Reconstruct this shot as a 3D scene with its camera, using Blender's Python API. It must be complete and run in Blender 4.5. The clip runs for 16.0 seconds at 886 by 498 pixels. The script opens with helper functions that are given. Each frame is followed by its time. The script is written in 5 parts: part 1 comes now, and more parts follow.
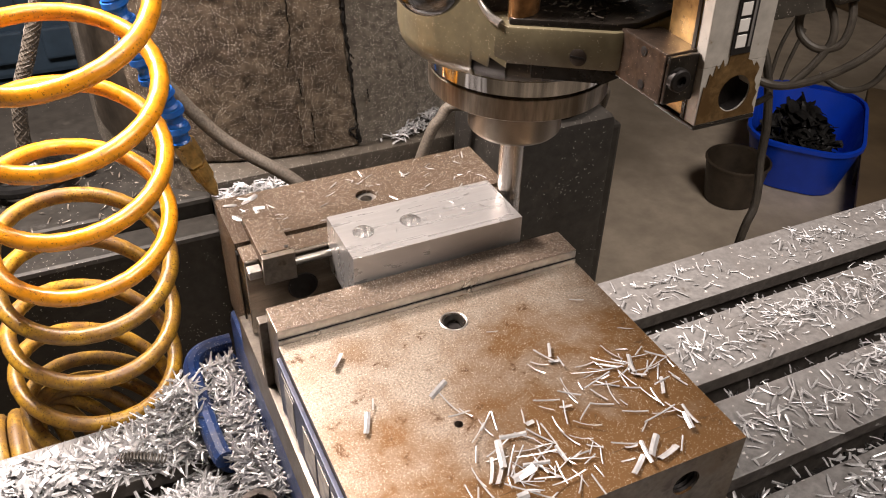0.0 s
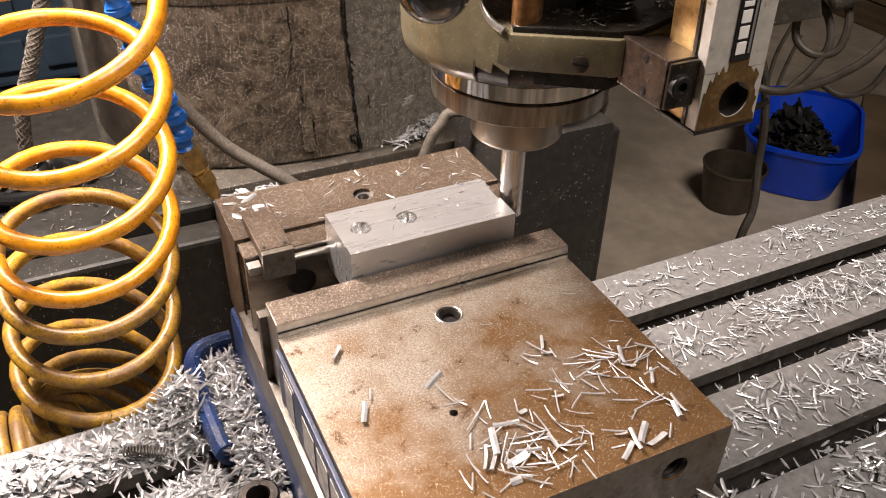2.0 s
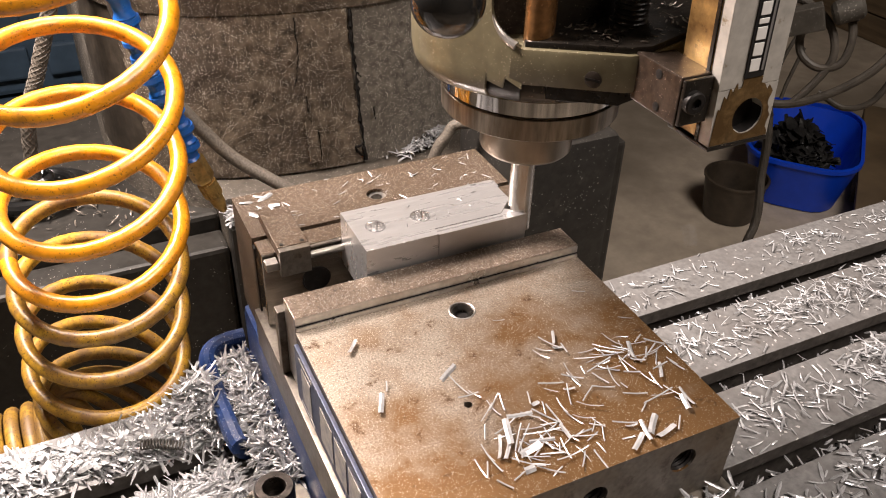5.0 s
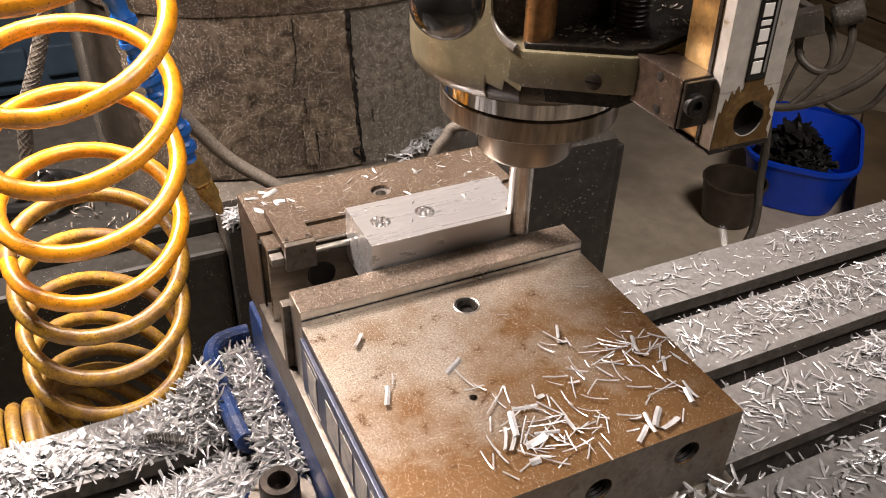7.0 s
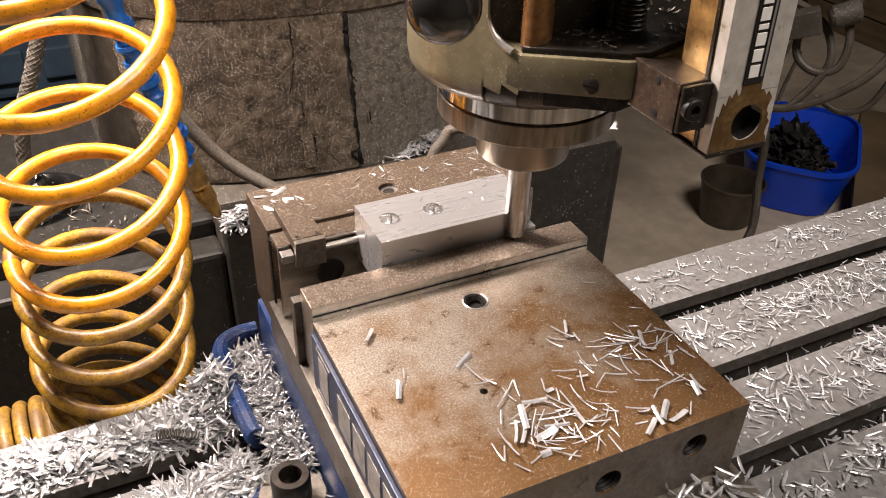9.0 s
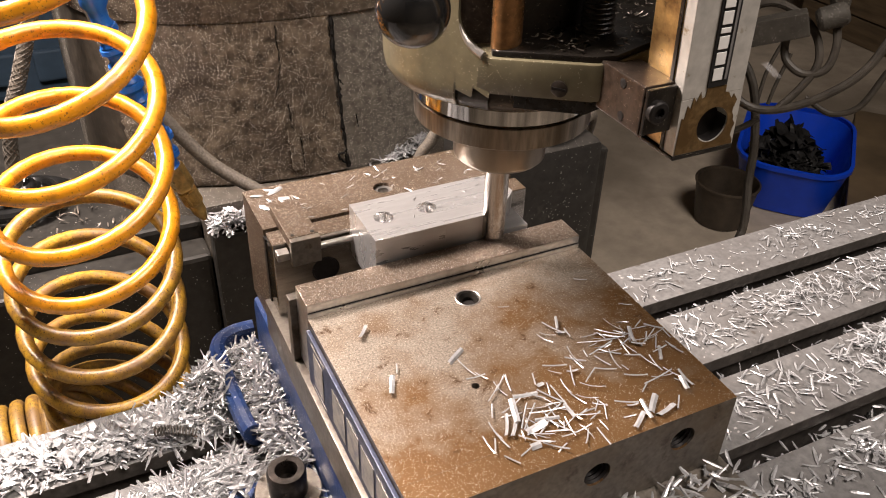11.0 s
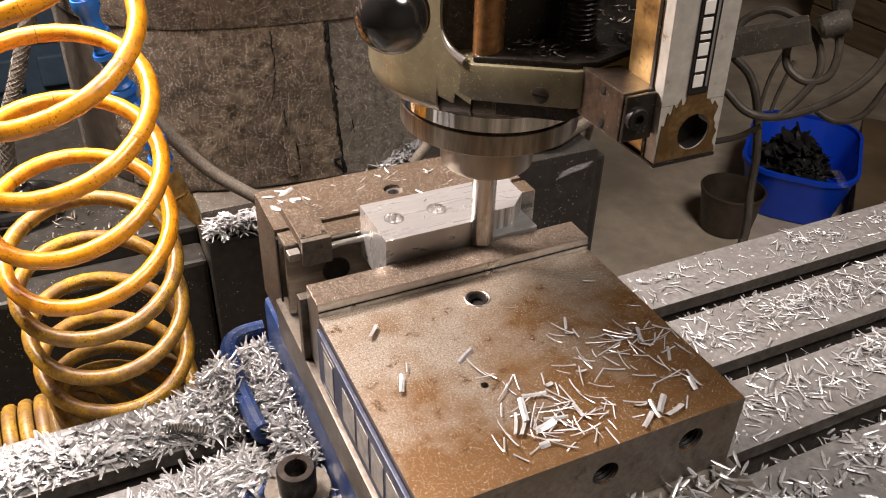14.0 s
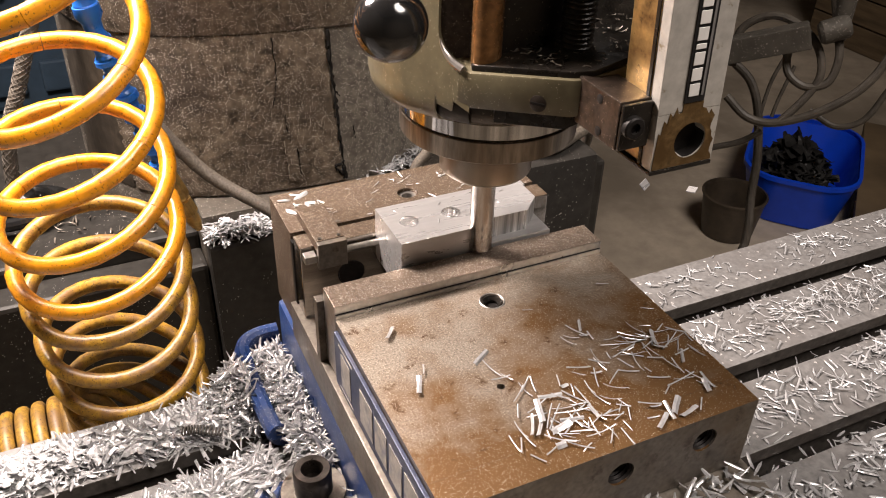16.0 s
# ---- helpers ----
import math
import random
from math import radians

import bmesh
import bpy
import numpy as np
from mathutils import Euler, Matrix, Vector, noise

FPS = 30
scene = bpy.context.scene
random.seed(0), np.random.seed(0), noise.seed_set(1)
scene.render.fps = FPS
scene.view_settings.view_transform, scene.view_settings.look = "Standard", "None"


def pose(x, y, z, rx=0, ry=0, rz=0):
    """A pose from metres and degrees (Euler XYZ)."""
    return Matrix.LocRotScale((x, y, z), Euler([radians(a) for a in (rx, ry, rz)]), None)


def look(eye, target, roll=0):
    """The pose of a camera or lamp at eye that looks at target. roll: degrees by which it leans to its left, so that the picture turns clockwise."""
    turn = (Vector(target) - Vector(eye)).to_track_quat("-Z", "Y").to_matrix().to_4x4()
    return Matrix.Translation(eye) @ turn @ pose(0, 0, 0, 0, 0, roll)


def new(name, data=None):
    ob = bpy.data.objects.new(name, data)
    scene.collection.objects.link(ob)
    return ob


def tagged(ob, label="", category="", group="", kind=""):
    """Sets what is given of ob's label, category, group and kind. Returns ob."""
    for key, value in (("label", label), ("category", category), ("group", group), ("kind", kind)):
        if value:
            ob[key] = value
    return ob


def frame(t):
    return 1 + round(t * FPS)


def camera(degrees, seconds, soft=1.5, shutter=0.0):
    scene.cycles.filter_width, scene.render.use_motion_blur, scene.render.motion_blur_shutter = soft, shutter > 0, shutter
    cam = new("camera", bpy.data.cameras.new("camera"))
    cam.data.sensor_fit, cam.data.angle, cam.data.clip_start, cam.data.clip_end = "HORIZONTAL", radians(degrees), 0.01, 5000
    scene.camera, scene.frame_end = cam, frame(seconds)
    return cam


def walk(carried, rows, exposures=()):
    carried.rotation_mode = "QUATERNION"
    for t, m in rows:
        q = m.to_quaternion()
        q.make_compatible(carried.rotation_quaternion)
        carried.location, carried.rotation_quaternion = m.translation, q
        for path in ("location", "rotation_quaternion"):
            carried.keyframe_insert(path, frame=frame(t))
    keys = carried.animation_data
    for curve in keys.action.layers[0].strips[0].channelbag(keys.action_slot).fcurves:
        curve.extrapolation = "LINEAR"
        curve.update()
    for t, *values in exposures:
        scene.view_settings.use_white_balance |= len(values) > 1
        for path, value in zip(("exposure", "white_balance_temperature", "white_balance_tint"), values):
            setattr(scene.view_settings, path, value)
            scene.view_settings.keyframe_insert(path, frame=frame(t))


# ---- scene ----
cam = camera(55.53, 16.0, soft=1.05, shutter=0.5)
CAMERA_ROWS = [
    (0, (-0.0691, -0.2985, 0.3605), (0.0737, -0.0079, 0.1256), 1.63),
    (0.5, (-0.0705, -0.3010, 0.3615), (0.0725, -0.0101, 0.1271), 1.62),
    (1, (-0.0719, -0.3014, 0.3625), (0.0713, -0.0104, 0.1283), 1.58),
    (1.5, (-0.0720, -0.2999, 0.3621), (0.0720, -0.0088, 0.1285), 1.60),
    (2, (-0.0734, -0.3008, 0.3624), (0.0712, -0.0092, 0.1299), 1.59),
    (2.5, (-0.0745, -0.3019, 0.3639), (0.0704, -0.0097, 0.1324), 1.58),
    (3, (-0.0759, -0.3010, 0.3638), (0.0689, -0.0082, 0.1329), 1.67),
    (3.5, (-0.0764, -0.3010, 0.3644), (0.0688, -0.0078, 0.1344), 1.71),
    (4, (-0.0766, -0.3005, 0.3647), (0.0688, -0.0068, 0.1353), 1.82),
    (6.5, (-0.0760, -0.2923, 0.3611), (0.0705, 0.0015, 0.1326), 2.05),
    (7, (-0.0754, -0.2944, 0.3619), (0.0714, -0.0004, 0.1339), 2.13),
    (7.5, (-0.0762, -0.2934, 0.3621), (0.0708, 0.0004, 0.1339), 2.09),
    (8, (-0.0755, -0.2929, 0.3615), (0.0716, 0.0009, 0.1333), 2.08),
    (8.5, (-0.0749, -0.2934, 0.3622), (0.0725, 0.0002, 0.1341), 2.09),
    (9, (-0.0745, -0.2932, 0.3628), (0.0730, 0.0007, 0.1350), 2.03),
    (11.5, (-0.0640, -0.3023, 0.3652), (0.0842, -0.0079, 0.1386), 1.92),
    (12, (-0.0622, -0.3028, 0.3654), (0.0858, -0.0080, 0.1392), 1.88),
    (12.5, (-0.0608, -0.3024, 0.3658), (0.0866, -0.0070, 0.1401), 1.88),
    (13, (-0.0586, -0.3037, 0.3661), (0.0887, -0.0075, 0.1412), 1.87),
    (13.5, (-0.0572, -0.3037, 0.3654), (0.0892, -0.0072, 0.1404), 1.87),
    (14, (-0.0560, -0.3037, 0.3644), (0.0893, -0.0064, 0.1397), 1.86),
    (14.5, (-0.0563, -0.3026, 0.3652), (0.0884, -0.0047, 0.1410), 1.82),
    (15, (-0.0571, -0.3036, 0.3664), (0.0878, -0.0053, 0.1428), 1.90),
    (15.5, (-0.0566, -0.3045, 0.3663), (0.0881, -0.0062, 0.1426), 1.90),
    (16, (-0.0550, -0.3050, 0.3665), (0.0898, -0.0063, 0.1433), 1.81),
]
TABLE_ROWS = [
    (0, -0.0131, -0.0242), (0.5, -0.0132, -0.0223), (1, -0.0135, -0.0202), (1.5, -0.0134, -0.0180), (2, -0.0135, -0.0160), (2.5, -0.0130, -0.0138), (3, -0.0121, -0.0118), (3.5, -0.0110, -0.0103), (4, -0.0094, -0.0087), (6.5, -0.0013, -0.0008), (7, 0.0000, 0.0000), (7.5, 0.0018, 0.0022), (8, 0.0034, 0.0031), (8.5, 0.0053, 0.0035), (9, 0.0076, 0.0036), (11.5, 0.0182, 0.0034), (12, 0.0205, 0.0035), (12.5, 0.0224, 0.0034), (13, 0.0247, 0.0034), (13.5, 0.0268, 0.0033), (14, 0.0288, 0.0035), (14.5, 0.0312, 0.0037), (15, 0.0332, 0.0032), (15.5, 0.0354, 0.0033), (16, 0.0375, 0.0032)
]
walk(cam, [(t, look(e, g, r)) for t, e, g, r in CAMERA_ROWS])

# ---- light ----
world = bpy.data.worlds.new("shop_air")
world.use_nodes = True
scene.world = world
world.node_tree.nodes["Background"].inputs[0].default_value = (0.85, 0.9, 1.0, 1)
world.node_tree.nodes["Background"].inputs[1].default_value = 0.06
scene.view_settings.exposure = 0.0


def area_light(name, eye, target, size, watts, colour):
    data = bpy.data.lights.new(name, "AREA")
    data.shape, data.size, data.energy, data.color = "DISK", size, watts, colour
    ob = new(name, data)
    ob.matrix_world = look(eye, target)
    return ob


area_light("work_lamp_light", (-0.185, 0.345, 0.62), (0.07, 0.0, 0.1), 0.24, 25.0, (1.0, 0.855, 0.785))
area_light("shop_light", (0.75, -1.0, 2.3), (0.3, 0.1, 0.0), 1.2, 82.0, (1.0, 0.885, 0.82))


# ---- materials ----
def material(name, base, rough=0.5, metal=0.0, spots=None, grain=0.1, scale=200.0, bump=0.1, wear=None,
             wear_scale=25.0, wear_at=0.6, stretch=(1, 1, 1), rough_var=0.1, spot_scale=900.0, spot_at=0.7, random_tint=0.0, coat=0.0, stain=None, stain_scale=50.0, stain_at=0.66, spec=0.5, drift=None):
    """A surface with fine grain, broad wear and, where given, small specks."""
    m = bpy.data.materials.new(name)
    m.use_nodes = True
    nt = m.node_tree
    b = nt.nodes["Principled BSDF"]
    b.inputs["Metallic"].default_value = metal
    b.inputs["Coat Weight"].default_value = coat
    b.inputs["Specular IOR Level"].default_value = spec
    tc = nt.nodes.new("ShaderNodeTexCoord")
    mp = nt.nodes.new("ShaderNodeMapping")
    mp.inputs["Scale"].default_value = stretch
    nt.links.new(tc.outputs["Object"], mp.inputs["Vector"])

    def noise_node(sc, detail=4.0, rough_in=0.6):
        n = nt.nodes.new("ShaderNodeTexNoise")
        n.inputs["Scale"].default_value, n.inputs["Detail"].default_value = sc, detail
        n.inputs["Roughness"].default_value = rough_in
        nt.links.new(mp.outputs["Vector"], n.inputs["Vector"])
        return n

    def ramp(src, lo, hi):
        r = nt.nodes.new("ShaderNodeMapRange")
        r.inputs["From Min"].default_value, r.inputs["From Max"].default_value = lo, hi
        nt.links.new(src, r.inputs["Value"])
        return r.outputs["Result"]

    def mix(fac, a, c):
        x = nt.nodes.new("ShaderNodeMix")
        x.data_type = "RGBA"
        if hasattr(fac, "is_linked"):
            nt.links.new(fac, x.inputs[0])
        else:
            x.inputs[0].default_value = fac
        for slot, v in ((6, a), (7, c)):
            if isinstance(v, tuple):
                x.inputs[slot].default_value = (*v, 1)
            else:
                nt.links.new(v, x.inputs[slot])
        return x.outputs[2]

    fine = noise_node(scale)
    broad = noise_node(wear_scale, 6.0)
    dark = tuple(v * (1 - grain * 2.2) for v in base)
    light = tuple(min(1, v * (1 + grain * 1.6)) for v in base)
    col = mix(ramp(fine.outputs["Fac"], 0.3, 0.7), dark, light)
    if drift:
        lean = nt.nodes.new("ShaderNodeVectorMath")
        lean.operation = "DOT_PRODUCT"
        lean.inputs[1].default_value = drift
        nt.links.new(tc.outputs["Object"], lean.inputs[0])
        total = nt.nodes.new("ShaderNodeMath")
        nt.links.new(lean.outputs["Value"], total.inputs[0])
        nt.links.new(broad.outputs["Fac"], total.inputs[1])
        col = mix(ramp(total.outputs[0], wear_at - 0.14, wear_at + 0.14), col, wear)
    elif wear:
        col = mix(ramp(broad.outputs["Fac"], wear_at - 0.1, wear_at + 0.12), col, wear)
    else:
        col = mix(ramp(broad.outputs["Fac"], 0.35, 0.7), col, mix(0.6, col, dark))
    if stain:
        blot = noise_node(stain_scale, 8.0, 0.7)
        col = mix(ramp(blot.outputs["Fac"], stain_at - 0.04, stain_at + 0.05), col, stain)
    if spots:
        v = nt.nodes.new("ShaderNodeTexVoronoi")
        v.inputs["Scale"].default_value = spot_scale
        ragged = nt.nodes.new("ShaderNodeTexNoise")
        ragged.inputs["Scale"].default_value = spot_scale * 1.3
        nt.links.new(tc.outputs["Object"], ragged.inputs["Vector"])
        shift = nt.nodes.new("ShaderNodeVectorMath")
        shift.operation = "MULTIPLY_ADD"
        shift.inputs[1].default_value = (1.6 / spot_scale,) * 3
        nt.links.new(ragged.outputs["Color"], shift.inputs[0])
        nt.links.new(tc.outputs["Object"], shift.inputs[2])
        nt.links.new(shift.outputs[0], v.inputs["Vector"])
        sep = nt.nodes.new("ShaderNodeSeparateColor")
        nt.links.new(v.outputs["Color"], sep.inputs[0])
        size = nt.nodes.new("ShaderNodeMath")
        size.operation = "MULTIPLY"
        size.inputs[1].default_value = 0.5
        nt.links.new(sep.outputs[1], size.inputs[0])
        near = nt.nodes.new("ShaderNodeMath")
        near.operation = "LESS_THAN"
        nt.links.new(v.outputs["Distance"], near.inputs[0])
        nt.links.new(size.outputs[0], near.inputs[1])
        wander = nt.nodes.new("ShaderNodeMath")
        wander.operation = "MULTIPLY_ADD"
        wander.inputs[1].default_value, wander.inputs[2].default_value = 0.5, -0.25
        nt.links.new(broad.outputs["Fac"], wander.inputs[0])
        lot = nt.nodes.new("ShaderNodeMath")
        nt.links.new(sep.outputs[0], lot.inputs[0])
        nt.links.new(wander.outputs[0], lot.inputs[1])
        some = nt.nodes.new("ShaderNodeMath")
        some.operation = "GREATER_THAN"
        some.inputs[1].default_value = spot_at
        nt.links.new(lot.outputs[0], some.inputs[0])
        both = nt.nodes.new("ShaderNodeMath")
        both.operation = "MULTIPLY"
        nt.links.new(near.outputs[0], both.inputs[0])
        nt.links.new(some.outputs[0], both.inputs[1])
        col = mix(both.outputs[0], col, spots)
    if random_tint:
        info = nt.nodes.new("ShaderNodeNewGeometry")
        col = mix(ramp(info.outputs["Random Per Island"], 0.0, 1.0), col, mix(random_tint, col, (0.05, 0.05, 0.05)))
    nt.links.new(col, b.inputs["Base Color"])
    rr = nt.nodes.new("ShaderNodeMapRange")
    rr.inputs["To Min"].default_value, rr.inputs["To Max"].default_value = max(0.02, rough - rough_var), min(1, rough + rough_var)
    nt.links.new(broad.outputs["Fac"], rr.inputs["Value"])
    rr.inputs["From Min"].default_value, rr.inputs["From Max"].default_value = 0.3, 0.7
    nt.links.new(rr.outputs["Result"], b.inputs["Roughness"])
    if bump:
        bp = nt.nodes.new("ShaderNodeBump")
        bp.inputs["Strength"].default_value, bp.inputs["Distance"].default_value = bump, 0.0006
        nt.links.new(fine.outputs["Fac"], bp.inputs["Height"])
        nt.links.new(bp.outputs["Normal"], b.inputs["Normal"])
    return m


M_JAW_TOP = material("patinated_steel", (0.41, 0.352, 0.290), 0.36, 0.7, grain=0.26, scale=1100, bump=0.20,
                     wear=(0.180, 0.098, 0.040), wear_scale=30, wear_at=0.635, stain=(0.085, 0.042, 0.017), stain_scale=120, stain_at=0.635, spots=(0.80, 0.72, 0.60), spot_scale=2800, spot_at=0.77, rough_var=0.05, drift=(1.3, -3.0, 0.0))
M_JAW_PLATE = material("chip_dusted_jaw_steel", (0.20, 0.155, 0.118), 0.36, 0.6, grain=0.22, scale=700, bump=0.12, wear=(0.11, 0.075, 0.05), wear_scale=30,
                       spots=(0.85, 0.78, 0.70), spot_scale=2500, spot_at=0.55)
M_FIXED = material("brown_chip_dusted_steel", (0.098, 0.068, 0.044), 0.48, 0.5, grain=0.2, scale=600, bump=0.15,
                   wear=(0.078, 0.052, 0.033), stain=(0.060, 0.038, 0.022), stain_scale=60, stain_at=0.62, wear_scale=30, spots=(0.74, 0.68, 0.60), spot_scale=2600, spot_at=0.66)
M_STEEL = material("bright_ground_steel", (0.44, 0.42, 0.395), 0.33, 0.9, grain=0.1, scale=300, bump=0.08, wear=(0.38, 0.35, 0.31), wear_scale=40)
M_SIDE = material("dull_machined_steel", (0.165, 0.146, 0.124), 0.45, 0.75, grain=0.14, scale=350, bump=0.12, wear=(0.15, 0.12, 0.09), stain=(0.08, 0.065, 0.05), stain_scale=80, stain_at=0.60, wear_scale=35)
M_ALU = material("milled_aluminium", (0.48, 0.475, 0.47), 0.30, 0.65, grain=0.04, scale=260, bump=0.06, stretch=(0.25, 3, 1), wear=(0.41, 0.402, 0.398), wear_scale=60, wear_at=0.56)
# Strong upright streaks stand for reflections in the cut walls.
M_ALU_CUT = material("freshly_cut_aluminium", (0.88, 0.87, 0.86), 0.28, 0.6, grain=0.42, scale=180, bump=0.03, stretch=(3, 3, 0.1))
# Raised to near white for the light bouncing inside the bores.
M_BORE = material("bright_bored_aluminium", (0.92, 0.91, 0.90), 0.16, 0.95, grain=0.1, scale=180, bump=0.02, stretch=(3, 3, 0.1))
M_CHIP = material("aluminium_chips", (0.57, 0.57, 0.575), 0.32, 0.45, grain=0.12, scale=500, bump=0.05, random_tint=0.42)
M_TABLE = material("grey_cast_iron_table", (0.168, 0.163, 0.158), 0.66, 0.3, grain=0.14, scale=260, bump=0.12,
                   wear=(0.115, 0.106, 0.100), stain=(0.08, 0.068, 0.056), stain_scale=70, stain_at=0.66, wear_scale=22, wear_at=0.58, spots=(0.45, 0.43, 0.41), spot_scale=420, spot_at=0.92)
# Near-black: the shade in slots, holes, sockets and gaps put into the colour.
M_SLOT = material("black_recess_shade", (0.018, 0.016, 0.015), 0.5, 0.3, grain=0.2, scale=300, bump=0.2, spec=0.22)
M_BLUE = material("blue_vise_paint", (0.014, 0.042, 0.150), 0.36, 0.0, grain=0.12, scale=150, bump=0.15, wear=(0.05, 0.065, 0.12), wear_scale=60, spots=(0.5, 0.5, 0.55), spot_scale=1700, spot_at=0.84)
M_BLUE_FADED = material("faded_blue_panel", (0.036, 0.046, 0.088), 0.45, 0.2, grain=0.12, scale=300, bump=0.1, wear=(0.10, 0.10, 0.13), wear_scale=60)
M_LETTER = material("worn_pale_letter", (0.42, 0.39, 0.34), 0.4, 0.4, grain=0.1, scale=300, wear=(0.2, 0.2, 0.24), wear_scale=120)
M_PAINT = material("olive_beige_machine_paint", (0.140, 0.122, 0.074), 0.34, 0.0, grain=0.08, scale=160, bump=0.12,
                   wear=(0.095, 0.080, 0.044), stain=(0.045, 0.032, 0.016), stain_scale=90, stain_at=0.70, wear_scale=30, wear_at=0.60, spots=(0.55, 0.49, 0.38), spot_scale=2400, spot_at=0.95, coat=0.25)
# Black grease; the same black also stands in for shade in recesses.
M_GREASE_SHADE = material("black_grease_and_shade", (0.019, 0.016, 0.013), 0.3, 0.1, grain=0.3, scale=160, bump=0.8, spots=(0.4, 0.34, 0.26), spot_scale=2400, spot_at=0.97, spec=0.4)
M_RUST = material("rusty_steel_post", (0.30, 0.155, 0.062), 0.26, 0.6, grain=0.25, scale=150, bump=0.2, wear=(0.12, 0.062, 0.028), wear_scale=50)
M_BLOCK = material("brown_stained_steel_block", (0.052, 0.038, 0.029), 0.4, 0.5, grain=0.25, scale=300, bump=0.15, wear=(0.038, 0.024, 0.017), wear_scale=80, spots=(0.4, 0.33, 0.27), spot_scale=2400, spot_at=0.88)
# Stained steel; the upright streaks in its colour stand for reflections.
M_NOSE = material("stained_spindle_steel", (0.29, 0.255, 0.21), 0.36, 0.85, grain=0.25, scale=240, bump=0.05, stretch=(1, 1, 0.12), wear=(0.13, 0.10, 0.07), stain=(0.16, 0.105, 0.06), stain_scale=70, stain_at=0.62, wear_scale=45, wear_at=0.55)
# Light and dark bands put reflections into the ring's colour.
M_CHROME = material("polished_chrome_ring", (0.75, 0.74, 0.74), 0.1, 1.0, grain=0.3, scale=100, bump=0.0, wear=(0.30, 0.28, 0.27), wear_scale=60, stretch=(2, 2, 0.12))
M_TOOL = material("carbide_end_mill", (0.50, 0.47, 0.44), 0.24, 1.0, grain=0.06, scale=150, bump=0.0, stretch=(4, 4, 0.2))
M_BLACK = material("black_plastic", (0.012, 0.012, 0.012), 0.14, 0.0, grain=0.1, scale=100, bump=0.02, coat=0.4)
M_SCALE = material("scuffed_silver_housing", (0.50, 0.48, 0.44), 0.42, 0.35, grain=0.08, scale=200, bump=0.06, wear=(0.42, 0.39, 0.34), wear_scale=25, stain=(0.22, 0.17, 0.10), stain_scale=120, stain_at=0.66)
M_AMBER = material("oily_amber_aluminium", (0.58, 0.38, 0.15), 0.33, 0.6, grain=0.14, scale=120, bump=0.1, wear=(0.16, 0.085, 0.03), wear_scale=80, wear_at=0.54, stain=(0.07, 0.04, 0.018), stain_scale=160, stain_at=0.66)
M_LABEL = material("black_label", (0.012, 0.012, 0.013), 0.4, 0.0, grain=0.1)
M_WHITE = material("white_print", (0.70, 0.69, 0.66), 0.5, 0.0, grain=0.04)
M_GREYP = material("grey_print", (0.16, 0.155, 0.15), 0.5, 0.0, grain=0.04)
M_YELLOW = material("yellow_polyurethane", (0.70, 0.275, 0.012), 0.32, 0.0, grain=0.10, scale=120, bump=0.05, wear=(0.27, 0.12, 0.015),
                    wear_scale=75, wear_at=0.62, spots=(0.28, 0.12, 0.015), spot_scale=950, spot_at=0.60, coat=0.2)
# Lower turns: grime, and the weaker light down there, put into the colour.
M_YELLOW_DIRTY_DIM = material("grimy_dim_yellow_polyurethane", (0.37, 0.205, 0.020), 0.4, 0.0, grain=0.22, scale=320, bump=0.06, wear=(0.17, 0.085, 0.024),
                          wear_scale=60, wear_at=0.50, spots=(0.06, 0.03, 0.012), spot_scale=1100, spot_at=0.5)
M_LOC = material("blue_segmented_plastic", (0.020, 0.150, 0.60), 0.3, 0.0, grain=0.06, scale=120, bump=0.04)
M_BRASS = material("worn_brass", (0.66, 0.44, 0.15), 0.34, 0.7, grain=0.14, scale=200, bump=0.1, wear=(0.25, 0.15, 0.05), wear_scale=90)
M_COLUMN = material("chip_specked_grimy_casting", (0.126, 0.100, 0.073), 0.55, 0.1, grain=0.30, scale=140, bump=0.8,
                    wear=(0.062, 0.048, 0.036), wear_scale=16, wear_at=0.55, spots=(0.80, 0.74, 0.64), spot_scale=1350, spot_at=0.66, spec=0.22)
M_COLGREY = material("chip_specked_dark_casting", (0.150, 0.133, 0.110), 0.5, 0.15, grain=0.25, scale=140, bump=0.5,
                    wear=(0.10, 0.088, 0.072), wear_scale=14, wear_at=0.55, spots=(0.80, 0.75, 0.66), spot_scale=1250, spot_at=0.70, spec=0.25)
M_LEDGE = material("oily_grey_ledge", (0.070, 0.060, 0.048), 0.38, 0.3, grain=0.15, scale=120, bump=0.1, wear=(0.06, 0.052, 0.042), wear_scale=20, spots=(0.5, 0.47, 0.42), spot_scale=1300, spot_at=0.9)
# Flank brown kept dark for the weaker light on that side.
M_FLANK = material("dim_brown_casting", (0.050, 0.041, 0.031), 0.45, 0.1, grain=0.2, scale=120, bump=0.3, wear=(0.033, 0.027, 0.021), wear_scale=18, spec=0.25)
M_GEAR = material("dusty_grey_gearbox", (0.027, 0.025, 0.022), 0.42, 0.15, grain=0.15, scale=120, bump=0.15, wear=(0.020, 0.018, 0.016), wear_scale=16, stain=(0.045, 0.041, 0.035), stain_scale=40, stain_at=0.62, spots=(0.42, 0.40, 0.36), spot_scale=1000, spot_at=0.97, spec=0.3)
M_CRACK = material("black_crack", (0.012, 0.011, 0.01), 0.8, spec=0.05)
M_HOSE = material("grey_braided_hose", (0.115, 0.098, 0.078), 0.6, 0.1, grain=0.25, scale=600, bump=0.5)
M_CABLE = material("grey_cable", (0.058, 0.050, 0.040), 0.5, 0.0, grain=0.2, scale=60, bump=0.1, spec=0.22)
